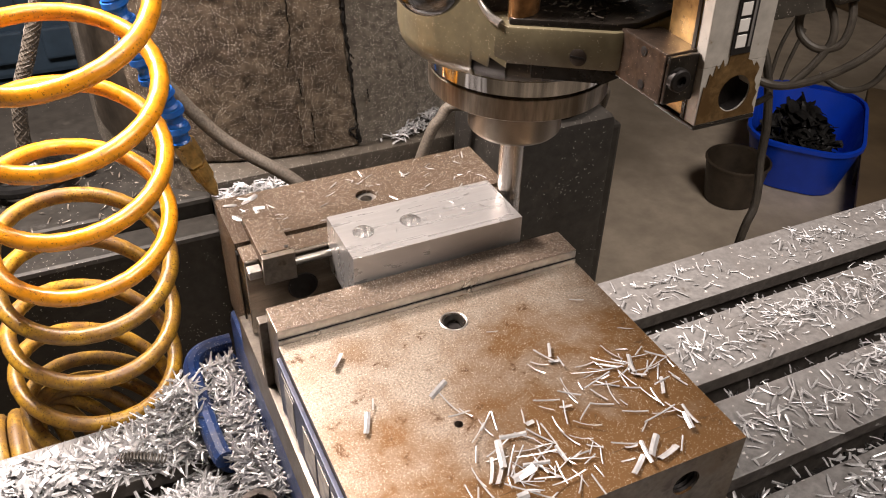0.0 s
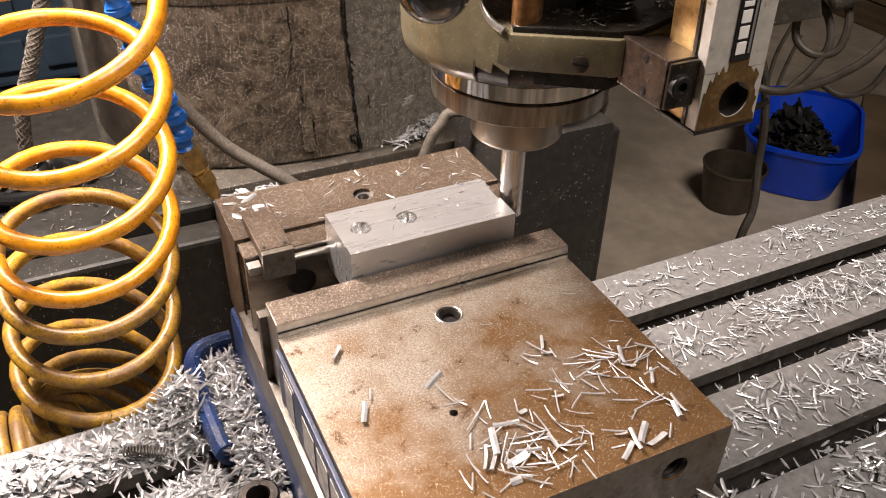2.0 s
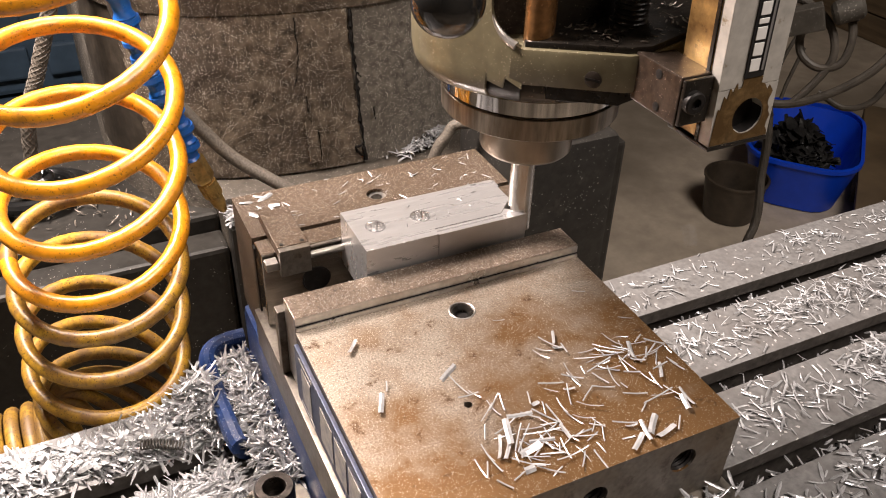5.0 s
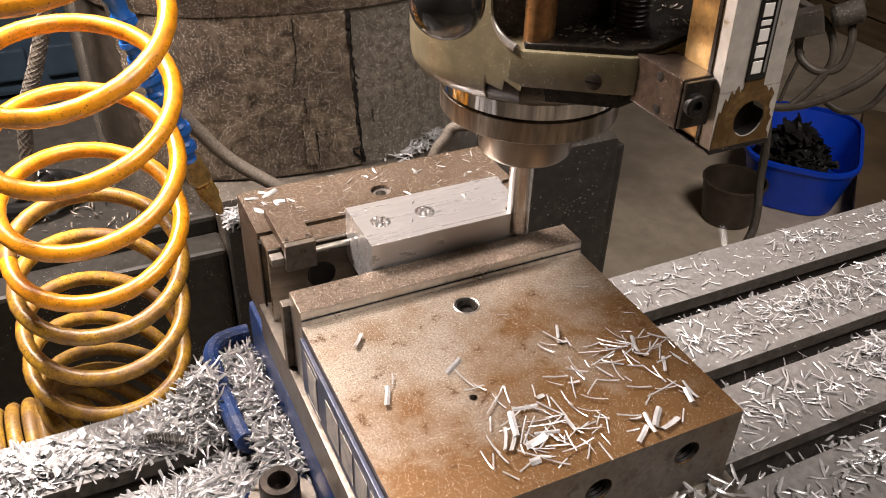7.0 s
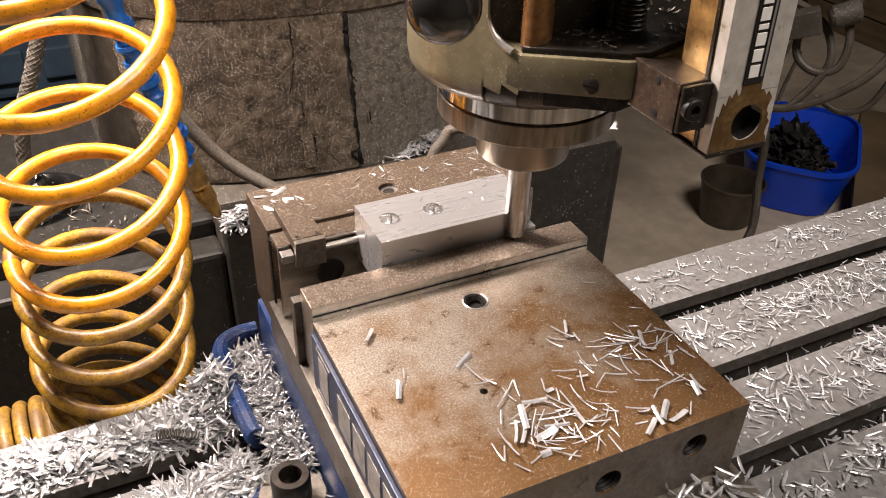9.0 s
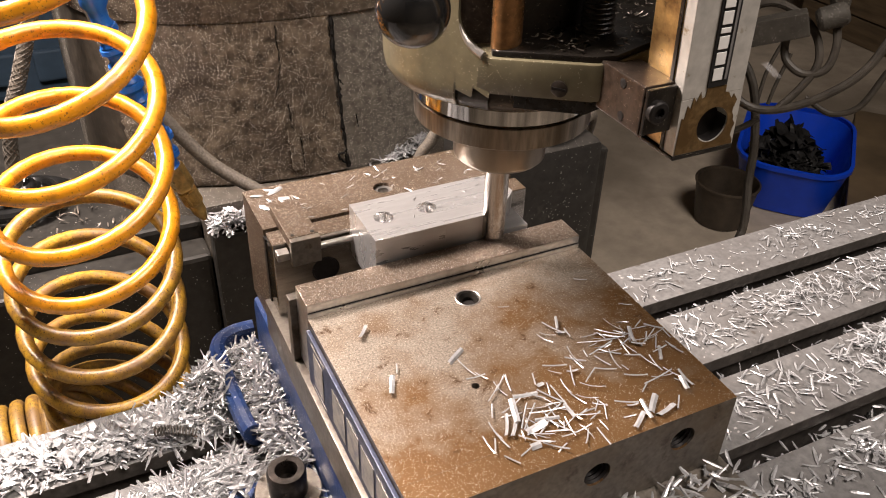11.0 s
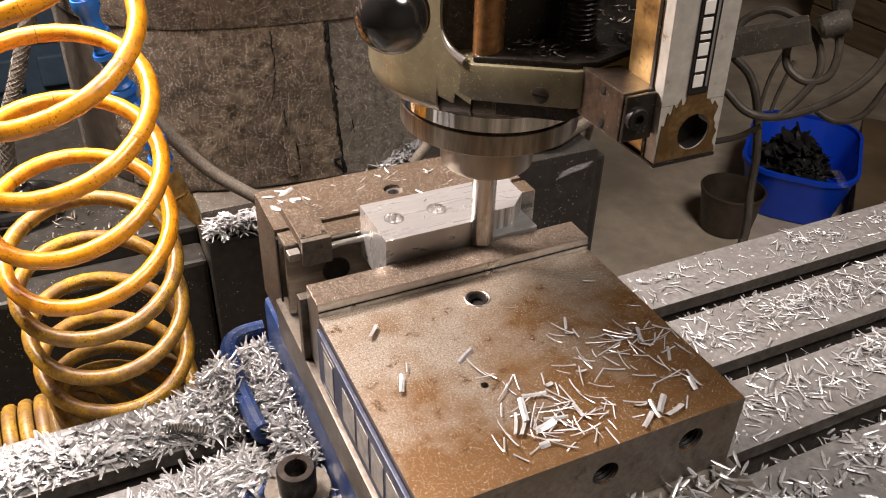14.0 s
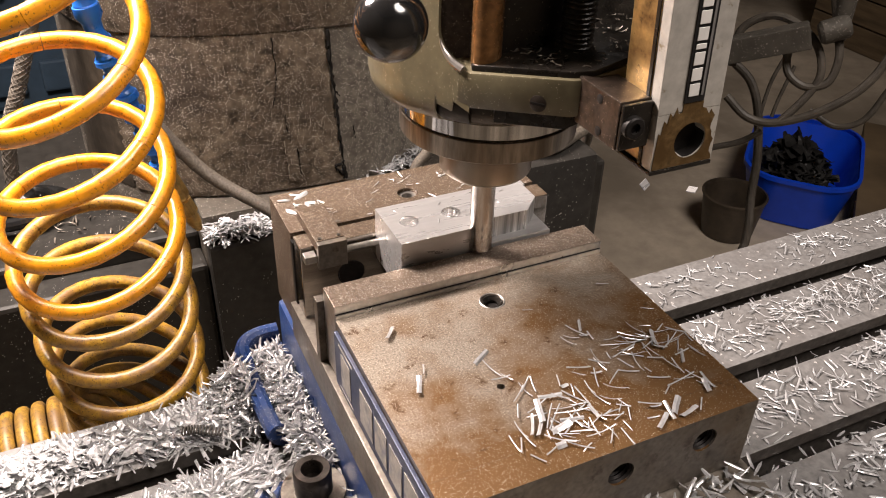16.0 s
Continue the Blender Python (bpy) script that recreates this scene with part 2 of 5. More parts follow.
M_FLOOR = material("oiled_concrete_floor", (0.44, 0.375, 0.295), 0.55, 0.0, grain=0.1, scale=14, bump=0.1, wear=(0.20, 0.168, 0.128), wear_scale=1.3, wear_at=0.5)
M_WALL = material("brown_shop_wall", (0.20, 0.165, 0.12), 0.7, 0.0, grain=0.1, scale=20, bump=0.1, wear=(0.13, 0.105, 0.08), wear_scale=3)
M_TOTE = material("blue_plastic_tub", (0.004, 0.058, 0.60), 0.4, 0.0, grain=0.06, scale=20, bump=0.05)
M_TOTE_GREY = material("slate_blue_crate_plastic", (0.070, 0.115, 0.170), 0.5, 0.0, grain=0.1, scale=30, bump=0.1)
# Near-black scrap; in the table slots it carries the shade.
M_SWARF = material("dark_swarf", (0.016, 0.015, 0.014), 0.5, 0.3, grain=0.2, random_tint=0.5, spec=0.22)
M_BUCKET = material("grimy_brown_plastic", (0.045, 0.034, 0.023), 0.5, 0.0, grain=0.2, scale=30, bump=0.1, wear=(0.05, 0.036, 0.024), wear_scale=12)
M_PIPE = material("dusty_grey_arm", (0.068, 0.062, 0.052), 0.5, 0.2, grain=0.14, scale=60, bump=0.2, spots=(0.5, 0.47, 0.42), spot_scale=900, spot_at=0.90, spec=0.22)
M_CAP = material("stained_silver_cap", (0.19, 0.12, 0.05), 0.4, 0.4, grain=0.25, scale=300, bump=0.1, wear=(0.09, 0.05, 0.016), wear_scale=140, wear_at=0.48)

# Darker copy of the table iron, with the slots' shade in it.
M_SLOTWALL = material("shade_toned_slot_wall", (0.105, 0.094, 0.083), 0.45, 0.4, grain=0.2, scale=200, bump=0.15, wear=(0.075, 0.066, 0.058), wear_scale=30, spec=0.3)
M_BED = material("grimy_vise_bed_steel", (0.17, 0.15, 0.125), 0.42, 0.6, grain=0.16, scale=300, bump=0.1, wear=(0.17, 0.14, 0.11), wear_scale=30, stain=(0.10, 0.08, 0.06), stain_scale=70, stain_at=0.62)
M_BOLT = material("blackened_bolt_steel", (0.040, 0.033, 0.028), 0.34, 0.6, grain=0.25, scale=300, bump=0.1, wear=(0.07, 0.055, 0.045), wear_scale=90)
M_POLISH = material("ground_jaw_face", (0.50, 0.47, 0.435), 0.16, 1.0, grain=0.08, scale=260, bump=0.02, stretch=(0.3, 1, 3), wear=(0.36, 0.32, 0.28), wear_scale=40)
M_WOOD = material("grimy_tan_board", (0.13, 0.092, 0.052), 0.6, 0.0, grain=0.2, scale=26, bump=0.15, stretch=(0.2, 0.2, 2), wear=(0.11, 0.08, 0.05), wear_scale=5)
# Darkened copy of the hose yellow for the shaded slack end.
M_SLACK = material("shade_toned_hose", (0.30, 0.17, 0.02), 0.5, 0.0, grain=0.25, scale=320, bump=0.06, wear=(0.14, 0.075, 0.02), wear_scale=60, wear_at=0.48, spots=(0.04, 0.02, 0.01), spot_scale=1100, spot_at=0.5)

# ---- mesh helpers ----
BASE = {}
TABLE_THINGS = []


def thing(name, at, label, category, group="", kind="", on_table=False):
    ob = new(name)
    ob.location = at
    ob.empty_display_size = 0.01
    BASE[name if ob.name == name else ob.name] = Vector(at)
    tagged(ob, label, category, group, kind)
    if on_table:
        TABLE_THINGS.append(ob)
    return ob


def part(name, bm, mat, parent=None, label="", smooth=False, top_mat=None):
    """Links a bmesh, given in world places, as one mesh under a thing or a part."""
    top = parent
    while top is not None and top.parent is not None:
        top = top.parent
    if top is not None:
        bmesh.ops.translate(bm, verts=bm.verts, vec=-BASE[top.name])
    bmesh.ops.recalc_face_normals(bm, faces=bm.faces)
    me = bpy.data.meshes.new(name)
    bm.to_mesh(me)
    bm.free()
    if smooth:
        me.polygons.foreach_set("use_smooth", [True] * len(me.polygons))
        me.set_sharp_from_angle(angle=radians(35))
    me.materials.append(mat)
    if top_mat is not None:
        me.materials.append(top_mat)
        for p in me.polygons:
            if p.normal.z > 0.8:
                p.material_index = 1
    ob = new(name, me)
    if parent is not None:
        ob.parent = parent
    if label:
        tagged(ob, label)
    return ob


def structure(name, bm, mat, label, category, smooth=False):
    ob = part(name, bm, mat, None, "", smooth)
    return tagged(ob, label, category, kind="structure")


def add_box(bm, x0, x1, y0, y1, z0, z1, bevel=0.0, segs=2, m=None):
    r = bmesh.ops.create_cube(bm, size=1.0)
    vs = r["verts"]
    for v in vs:
        v.co = Vector(((x0 + x1) / 2 + v.co.x * (x1 - x0), (y0 + y1) / 2 + v.co.y * (y1 - y0), (z0 + z1) / 2 + v.co.z * (z1 - z0)))
    if m is not None:
        for v in vs:
            v.co = m @ v.co
    if bevel:
        es = list({e for v in vs for e in v.link_edges})
        bmesh.ops.bevel(bm, geom=es, offset=bevel, segments=segs, affect="EDGES", profile=0.6)
    return bm


def box(*a, **k):
    return add_box(bmesh.new(), *a, **k)


def add_prism(bm, outline, z0, z1, bevel=0.0, holes=(), segs=2):
    """An upright prism over an outline, with round holes (x, y, r) right through it."""
    edges = []
    for loop in [outline] + [[(x + r * math.cos(a * math.tau / 28), y + r * math.sin(a * math.tau / 28)) for a in range(28)] for x, y, r in holes]:
        vs = [bm.verts.new((x, y, z1)) for x, y in loop]
        edges += [bm.edges.new((vs[i], vs[(i + 1) % len(vs)])) for i in range(len(vs))]
    if holes:
        faces = [g for g in bmesh.ops.triangle_fill(bm, use_beauty=True, use_dissolve=False, edges=edges)["geom"] if isinstance(g, bmesh.types.BMFace)]
    else:
        faces = [bm.faces.new([e.verts[0] for e in edges])]
    r = bmesh.ops.extrude_face_region(bm, geom=faces)
    vs = [g for g in r["geom"] if isinstance(g, bmesh.types.BMVert)]
    bmesh.ops.translate(bm, verts=vs, vec=(0, 0, z0 - z1))
    if bevel:
        bmesh.ops.recalc_face_normals(bm, faces=bm.faces)
        es = [e for e in bm.edges if len(e.link_faces) == 2 and e.calc_face_angle(0) > 0.6]
        bmesh.ops.bevel(bm, geom=es, offset=bevel, segments=segs, affect="EDGES", profile=0.6)
    return bm


def prism(*a, **k):
    return add_prism(bmesh.new(), *a, **k)


def prism_y(outline, y0, y1, bevel=0.0, holes=()):
    """A prism lying along y over an outline in x and z, its holes (x, z, r) running along y."""
    bm = prism(outline, -y1, -y0, bevel, holes)
    bmesh.ops.transform(bm, matrix=Matrix(((1, 0, 0, 0), (0, 0, -1, 0), (0, 1, 0, 0), (0, 0, 0, 1))), verts=bm.verts)
    return bm


def add_lathe(bm, profile, centre, segs=48, axis=(0, 0, 1)):
    """A turned body: profile of (radius, height) along an axis from a centre."""
    turn = Vector((0, 0, 1)).rotation_difference(Vector(axis)).to_matrix()
    rings = []
    for r, h in profile:
        if r < 1e-6:
            rings.append([bm.verts.new(Vector(centre) + turn @ Vector((0, 0, h)))])
        else:
            rings.append([bm.verts.new(Vector(centre) + turn @ Vector((r * math.cos(a * math.tau / segs), r * math.sin(a * math.tau / segs), h))) for a in range(segs)])
    for p, q in zip(rings, rings[1:]):
        for i in range(segs):
            j = (i + 1) % segs
            loop = [p[i % len(p)], p[j % len(p)], q[j % len(q)], q[i % len(q)]]
            loop = list(dict.fromkeys(loop))
            if len(loop) > 2:
                bm.faces.new(loop)
    return bm


def lathe(*a, **k):
    return add_lathe(bmesh.new(), *a, **k)


def add_tube(bm, pts, radius, segs=10, caps=True, before=None, after=None):
    """A round tube along points; the radius is one number or one for each point."""
    pts = [Vector(p) for p in pts]
    n = len(pts)
    rad = radius if hasattr(radius, "__len__") else [radius] * n
    side = None
    rings = []
    for i, p in enumerate(pts):
        d = ((pts[i + 1] if i + 1 < n else (after or pts[i])) - (pts[i - 1] if i else (before or pts[i]))).normalized()
        if side is None:
            side = d.cross(Vector((0, 0, 1)) if abs(d.z) < 0.9 else Vector((1, 0, 0))).normalized()
        side = (side - d * side.dot(d)).normalized()
        up = d.cross(side)
        rings.append([bm.verts.new(p + (side * math.cos(a * math.tau / segs) + up * math.sin(a * math.tau / segs)) * rad[i]) for a in range(segs)])
    for p, q in zip(rings, rings[1:]):
        for i in range(segs):
            j = (i + 1) % segs
            bm.faces.new((p[i], p[j], q[j], q[i]))
    if caps:
        bm.faces.new(rings[0][::-1])
        bm.faces.new(rings[-1])
    return bm


def tube(*a, **k):
    return add_tube(bmesh.new(), *a, **k)


def spline(points, steps=10):
    """A smooth line through points (Catmull-Rom)."""
    p = [Vector(q) for q in points]
    p = [p[0] * 2 - p[1]] + p + [p[-1] * 2 - p[-2]]
    out = []
    for i in range(1, len(p) - 2):
        for s in range(steps):
            t = s / steps
            a, b, c, d = p[i - 1], p[i], p[i + 1], p[i + 2]
            out.append(0.5 * ((2 * b) + (c - a) * t + (2 * a - 5 * b + 4 * c - d) * t * t + (3 * b - a - 3 * c + d) * t ** 3))
    return out + [p[-2]]


# ---- chips ----
def sliver(rng, length, width, thick=0.00025, curl=0.5):
    """Vertices and faces of one curled chip, lying along x round the origin."""
    n = 5
    ends = rng.choice((0.08, 0.25, 0.5))
    bend = rng.uniform(-curl, curl) * 2.0
    twist = rng.uniform(-0.9, 0.9) * curl
    vs, fs = [], []
    for i in range(n):
        s = i / (n - 1) - 0.5
        a = bend * s
        w = width * (0.5 if abs(s) < 0.4 else ends) + 0.00008
        x = length * s
        up = length * bend * s * s * 0.5
        ct, st = math.cos(twist * s * 2), math.sin(twist * s * 2)
        for u, v in ((-w, thick * 0.3), (0, thick * 0.7 + w * 0.3), (w, thick * 0.3), (0, w * 0.3 - thick * 0.7)):
            vs.append((x, u * ct - v * st, up + u * st + v * ct))
    for i in range(n - 1):
        for k in range(4):
            j = (k + 1) % 4
            fs.append((i * 4 + k, i * 4 + j, i * 4 + 4 + j, i * 4 + 4 + k))
    fs.append((3, 2, 1, 0))
    e = (n - 1) * 4
    fs.append((e, e + 1, e + 2, e + 3))
    return np.array(vs), fs


def chip_mesh(name, spots, mat, base):
    """One mesh of many chips. spots: (x, y, z, turn, lean, roll, length, width, curl)."""
    rng = random.Random(len(spots) + 5)
    V, F, n = [], [], 0
    for x, y, z, turn, lean, roll, length, width, curl in spots:
        v, f = sliver(rng, length, width, curl=curl)
        m = np.array(Euler((roll, lean, turn)).to_matrix())
        v = v @ m.T + (np.array((x, y, z)) - np.array(base))
        V.append(v)
        F += [tuple(i + n for i in q) for q in f]
        n += len(v)
    me = bpy.data.meshes.new(name)
    me.from_pydata(np.concatenate(V).tolist(), [], F)
    me.update()
    me.materials.append(mat)
    return me


def chips(name, spots, label, base=(0, 0, 0), mat=None, on_table=True):
    ob = new(name, chip_mesh(name, spots, mat or M_CHIP, base))
    ob.location = base
    tagged(ob, label, "metal chips", kind="stuff")
    if on_table:
        TABLE_THINGS.append(ob)
    return ob


def scatter(rng, n, x0, x1, y0, y1, z, length=(0.005, 0.014), width=(0.0006, 0.0018), pile=0.0, density=None, lean=0.25, curl=0.35):
    out = []
    while len(out) < n:
        x, y = rng.uniform(x0, x1), rng.uniform(y0, y1)
        h = 0.0
        if density is not None:
            d = density(x, y)
            if rng.random() > d:
                continue
            h = pile * d * rng.random()
        else:
            h = pile * rng.random()
        tilt = lean if h < 0.001 else 0.42
        out.append((x, y, z + 0.0004 + h, rng.uniform(0, math.tau), rng.uniform(-tilt, tilt), rng.uniform(-tilt, tilt),
                    rng.uniform(*length), rng.uniform(*width), curl))
    return out

# ---- the shop ----
FLOOR = -0.90
structure("floor", box(-2.5, 6.0, -2.5, 4.6, FLOOR - 0.1, FLOOR), M_FLOOR, "oil-stained grey concrete shop floor", "floor")
structure("wall_north", box(-2.6, 6.1, 4.6, 4.7, FLOOR, 2.6), M_WALL, "grimy brown shop wall", "wall")
structure("wall_east", box(6.0, 6.1, -2.5, 4.6, FLOOR, 2.6), M_WALL, "grimy brown shop wall", "wall")
structure("wall_west", box(-2.6, -2.5, -2.5, 4.6, FLOOR, 2.6), M_WALL, "grimy brown shop wall", "wall")
structure("wall_south", box(-2.6, 6.1, -2.6, -2.5, FLOOR, 2.6), M_WALL, "grimy brown shop wall", "wall")
structure("ceiling", box(-2.6, 6.1, -2.6, 4.7, 2.6, 2.7), M_WALL, "plain dim shop ceiling", "ceiling")

# ---- milling table ----
ZT = 0.0035
LANDS = [(0.0456, 0.0885), (-0.0186, 0.0305), (-0.0822, -0.0335), (-0.143, -0.097)]
table = thing("milling_table", (0.1, -0.03, -0.08), "worn grey cast-iron milling table with three T-slots", "machine table", on_table=True)
bm = bmesh.new()
add_box(bm, -0.52, 0.80, -0.143, 0.0885, -0.075, -0.0345, bevel=0.002)
part("table_body", bm, M_TABLE, table)
for y0, y1 in LANDS:
    # Land sides take the shaded tone, only the tops the table's own.
    bm = bmesh.new()
    w0, w1 = (y0 if y0 < -0.14 else y0 + 0.006), (y1 if y1 > 0.08 else y1 - 0.006)
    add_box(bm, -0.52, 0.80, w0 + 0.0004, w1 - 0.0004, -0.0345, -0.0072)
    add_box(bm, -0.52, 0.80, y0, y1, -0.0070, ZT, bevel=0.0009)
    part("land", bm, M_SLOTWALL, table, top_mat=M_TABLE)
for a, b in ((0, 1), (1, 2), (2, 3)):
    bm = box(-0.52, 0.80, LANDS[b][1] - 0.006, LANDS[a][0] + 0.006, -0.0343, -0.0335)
    part("slot_floor", bm, M_SLOT, table, "bottom of the T-slot, blackened for the shade there")

# ---- vise ----
W = 0.1524
ZB, ZJ, ZF, BED = 0.1098, 0.117, 0.1147, 0.069
vise = thing("machine_vise", (W / 2, 0.0, ZT), "steel machine vise with patinated jaws and blue painted base", "vise", on_table=True)
# base casting, with flanges on both sides
bm = bmesh.new()
add_box(bm, -0.003, W + 0.003, -0.20, 0.113, ZT + 0.0005, 0.044, bevel=0.004)
part("base", bm, M_BLUE, vise, "blue painted cast base, chips lying on it", smooth=True)
def rounded(x0, x1, y0, y1, r, n=7):
    out = []
    for cx, cy, a0 in ((x1 - r, y1 - r, 0), (x0 + r, y1 - r, 90), (x0 + r, y0 + r, 180), (x1 - r, y0 + r, 270)):
        out += [(cx + r * math.cos(radians(a0 + 90 * i / n)), cy + r * math.sin(radians(a0 + 90 * i / n))) for i in range(n + 1)]
    return out
for s in (0, 1):
    mx = (lambda x: x) if s == 0 else (lambda x: W - x)
    bm = bmesh.new()
    add_prism(bm, [(mx(x), y) for x, y in rounded(-0.033, -0.003, 0.028, 0.118, 0.012)], ZT + 0.0005, 0.0125, bevel=0.0015)
    part("flange", bm, M_BLUE, vise, smooth=True)
    bm = bmesh.new()
    rim = [(-0.004, 0.1165), (-0.015, 0.1165), (-0.024, 0.113), (-0.0295, 0.104), (-0.0305, 0.09), (-0.0305, 0.06), (-0.0295, 0.035), (-0.0285, 0.029)]
    add_tube(bm, spline([(mx(x), y, 0.0165) for x, y in rim], 5), 0.0052, segs=10)
    part("rim", bm, M_BLUE, vise, "rounded blue rim holding chips", smooth=True)
    bm = box(min(mx(-0.05), mx(-0.003)), max(mx(-0.05), mx(-0.003)), -0.040, -0.001, ZT + 0.0005, 0.0125, bevel=0.003)
    part("clamp_lug", bm, M_BLUE, vise, smooth=True)
bm = bmesh.new()
add_box(bm, -0.0035, W + 0.0035, -0.20, 0.0745, 0.0442, BED, bevel=0.001)
part("bed", bm, M_BED, vise, "ground steel bed of the vise", smooth=True)
# fixed jaw
bm = bmesh.new()
add_prism(bm, [(0, 0.0748), (W, 0.0748), (W, 0.118), (0, 0.118)], 0.0446, ZF, holes=[(W / 2, 0.0912, 0.0058)])
fixed = part("fixed_jaw", bm, M_FIXED, vise, "brown fixed jaw dusted with fine chips")
add = bmesh.new()
add_box(add, -0.0005, W + 0.0005, 0.0700, 0.0742, BED + 0.0006, ZF - 0.0035)
part("joint_strip", add, M_SLOT, vise, "dark gap behind the jaw plate")
bm = bmesh.new()
add_box(bm, 0, W, 0.0565, 0.0698, BED + 0.0006, ZF + 0.0012, bevel=0.0005)
part("fixed_jaw_plate", bm, M_POLISH, vise, top_mat=M_FIXED)
# Flat black disc takes the place of the hole's shade.
for x in (0.028, W - 0.028):
    bolt = part("plate_screw", lathe([(0.0078, 0), (0.0078, 0.0004), (0.0072, 0.0006), (0.0070, 0.0003), (0, 0.0003)], (x, 0.0566, 0.093), 24, (0, -1, 0)), M_SLOT, vise, "black disc standing for the shaded socket hole", smooth=True)
bm = lathe([(0.0058, -0.012), (0.0058, -0.002), (0.0032, -0.002), (0.0032, -0.010), (0, -0.010)], (W / 2, 0.0912, ZF), 28)
part("jaw_screw", bm, M_STEEL, vise, "bright socket screw sunk in its hole", smooth=True)
# movable jaw
bm = bmesh.new()
add_prism(bm, [(0, -0.001), (0, -0.1100), (W, -0.1100), (W, -0.001)], BED + 0.001, ZB, holes=[(0.0772, -0.0165, 0.0056), (0.0520, -0.0731, 0.0018)])
part("movable_jaw", bm, M_SIDE, vise, "brown-stained steel movable jaw with scattered chips", top_mat=M_JAW_TOP)
bm = lathe([(0.0056, -0.012), (0.0056, -0.0006), (0.0048, -0.0004), (0.0034, -0.0022), (0.0034, -0.011), (0, -0.011)], (0.0772, -0.0165, ZB), 28)
part("hole_rim", lathe([(0.0054, -0.0010), (0.0057, 0.0001), (0.0062, 0.0003), (0.0066, 0.0001)], (0.0772, -0.0165, ZB), 36), M_STEEL, vise, "bright worn rim of the hole", smooth=True)
# Black screw and socket put this hole's shade into their colour.
part("jaw_screw", bm, M_GREASE_SHADE, vise, "socket screw blackened for the shade in its hole", smooth=True)
part("socket", lathe([(0.0033, 0), (0.0033, 0.0003), (0, 0.0003)], (0.0772, -0.0165, ZB - 0.0040), 20), M_SLOT, vise, "black socket of the screw", smooth=True)
HOLES_F = [(0.0825, 0.0935, 0.0064), (0.1262, 0.0952, 0.0064)]
bm = prism_y([(0, BED + 0.001), (W, BED + 0.001), (W, ZB), (0, ZB)], -0.1250, -0.1101, holes=HOLES_F)
face = part("front_end", bm, M_SIDE, vise, "dull steel front end of the jaw", top_mat=M_JAW_TOP)
# Near-black lining carries the shade inside the threaded holes.
for x, z, r in HOLES_F:
    pr = []
    for k in range(5):
        pr += [(r - 0.0001, -0.001 - k * 0.002), (r - 0.0009, -0.002 - k * 0.002)]
    part("thread", lathe(pr + [(r - 0.0002, -0.0125), (0, -0.0125)], (x, -0.1250, z), 28, (0, -1, 0)), M_SLOT, face, "threaded hole in the end of the jaw", smooth=True)
# side panel with worn lettering, drawn as plain bars
bm = box(-0.0022, -0.0002, -0.1200, -0.0040, BED + 0.005, ZB - 0.0036, bevel=0.0004)
panel = part("side_panel", bm, M_BLUE_FADED, vise, "worn blue side panel with pale lettering bars")
# movable jaw plate
bm = box(0, W, 0.0, 0.0176, BED + 0.002, ZJ, bevel=0.0005)
part("movable_jaw_plate", bm, M_STEEL, vise, "ground steel jaw plate, top dusted with chips", top_mat=M_JAW_PLATE)
bm = box(0.0004, W - 0.0004, -0.0009, -0.0001, ZB + 0.0001, ZB + 0.0022)
part("plate_step", bm, M_STEEL, vise)
part("plate_seam", box(0.0004, W - 0.0004, -0.0004, -0.0001, ZB + 0.0023, ZB + 0.0027), M_SLOT, vise, "dark seam along the jaw plate")

parallel = thing("steel_parallel", (0.07, 0.021, BED), "thin steel parallel standing against the jaw plate", "parallel", on_table=True)
part("bar", box(-0.0035, 0.145, 0.0180, 0.0236, BED + 0.0002, 0.1085, bevel=0.0004), M_SIDE, parallel)

# ---- workpiece ----
XW0, XW1, YW0, YW1, ZW, ZL = 0.0427, 0.131, 0.0188, 0.0562, 0.1309, 0.1186
CUTY = 0.0241
work = thing("aluminium_workpiece", (0.087, 0.037, 0.10), "bright milled aluminium block with two bored holes", "workpiece", on_table=True)
HOLES = [(0.0546, 0.0374, 0.0051), (0.0790, 0.0374, 0.0051)]
part("block", prism([(XW0, YW0), (XW1, YW0), (XW1, YW1), (XW0, YW1)], 0.1000, ZL, holes=HOLES), M_ALU, work)
for x, y, r in HOLES:
    bm = lathe([(r - 0.0001, 0.1001), (r - 0.0001, ZW - 0.0004), (r + 0.0002, ZW + 0.0002)], (x, y, 0), 48)
    for v in bm.verts:
        # upright waves shaped in to give the bore its stripes of reflected light
        a = math.atan2(v.co.y - y, v.co.x - x)
        k = 1 - 0.012 * (0.5 + 0.5 * math.sin(11 * a)) - 0.006 * (0.5 + 0.5 * math.sin(5 * a + 1))
        v.co.x, v.co.y = x + (v.co.x - x) * k, y + (v.co.y - y) * k
    part("bore", bm, M_BORE, work, "bright bored wall", smooth=True)
part("upper_block", prism([(XW0, YW0), (0.0813, YW0), (0.0813, CUTY), (0.1188, CUTY), (0.1297, 0.0350), (0.1297, YW1), (XW0, YW1)], ZL, ZW, holes=HOLES), M_ALU, work, "milled top with a freshly cut edge")
upper = work.children[-1].data
upper.materials.append(M_ALU_CUT)
for p in upper.polygons:
    c = p.center + work.location
    if abs(p.normal.z) < 0.5 and (abs(c.y - CUTY) < 0.001 or c.x > 0.1200 and c.y < 0.0562 or abs(c.x - 0.0813) < 0.0005):
        p.material_index = 1

# ---- work stop ----
stop = thing("work_stop", (0.015, 0.068, ZF), "steel work stop clamped on the jaw, dusted with chips", "work stop", on_table=True)
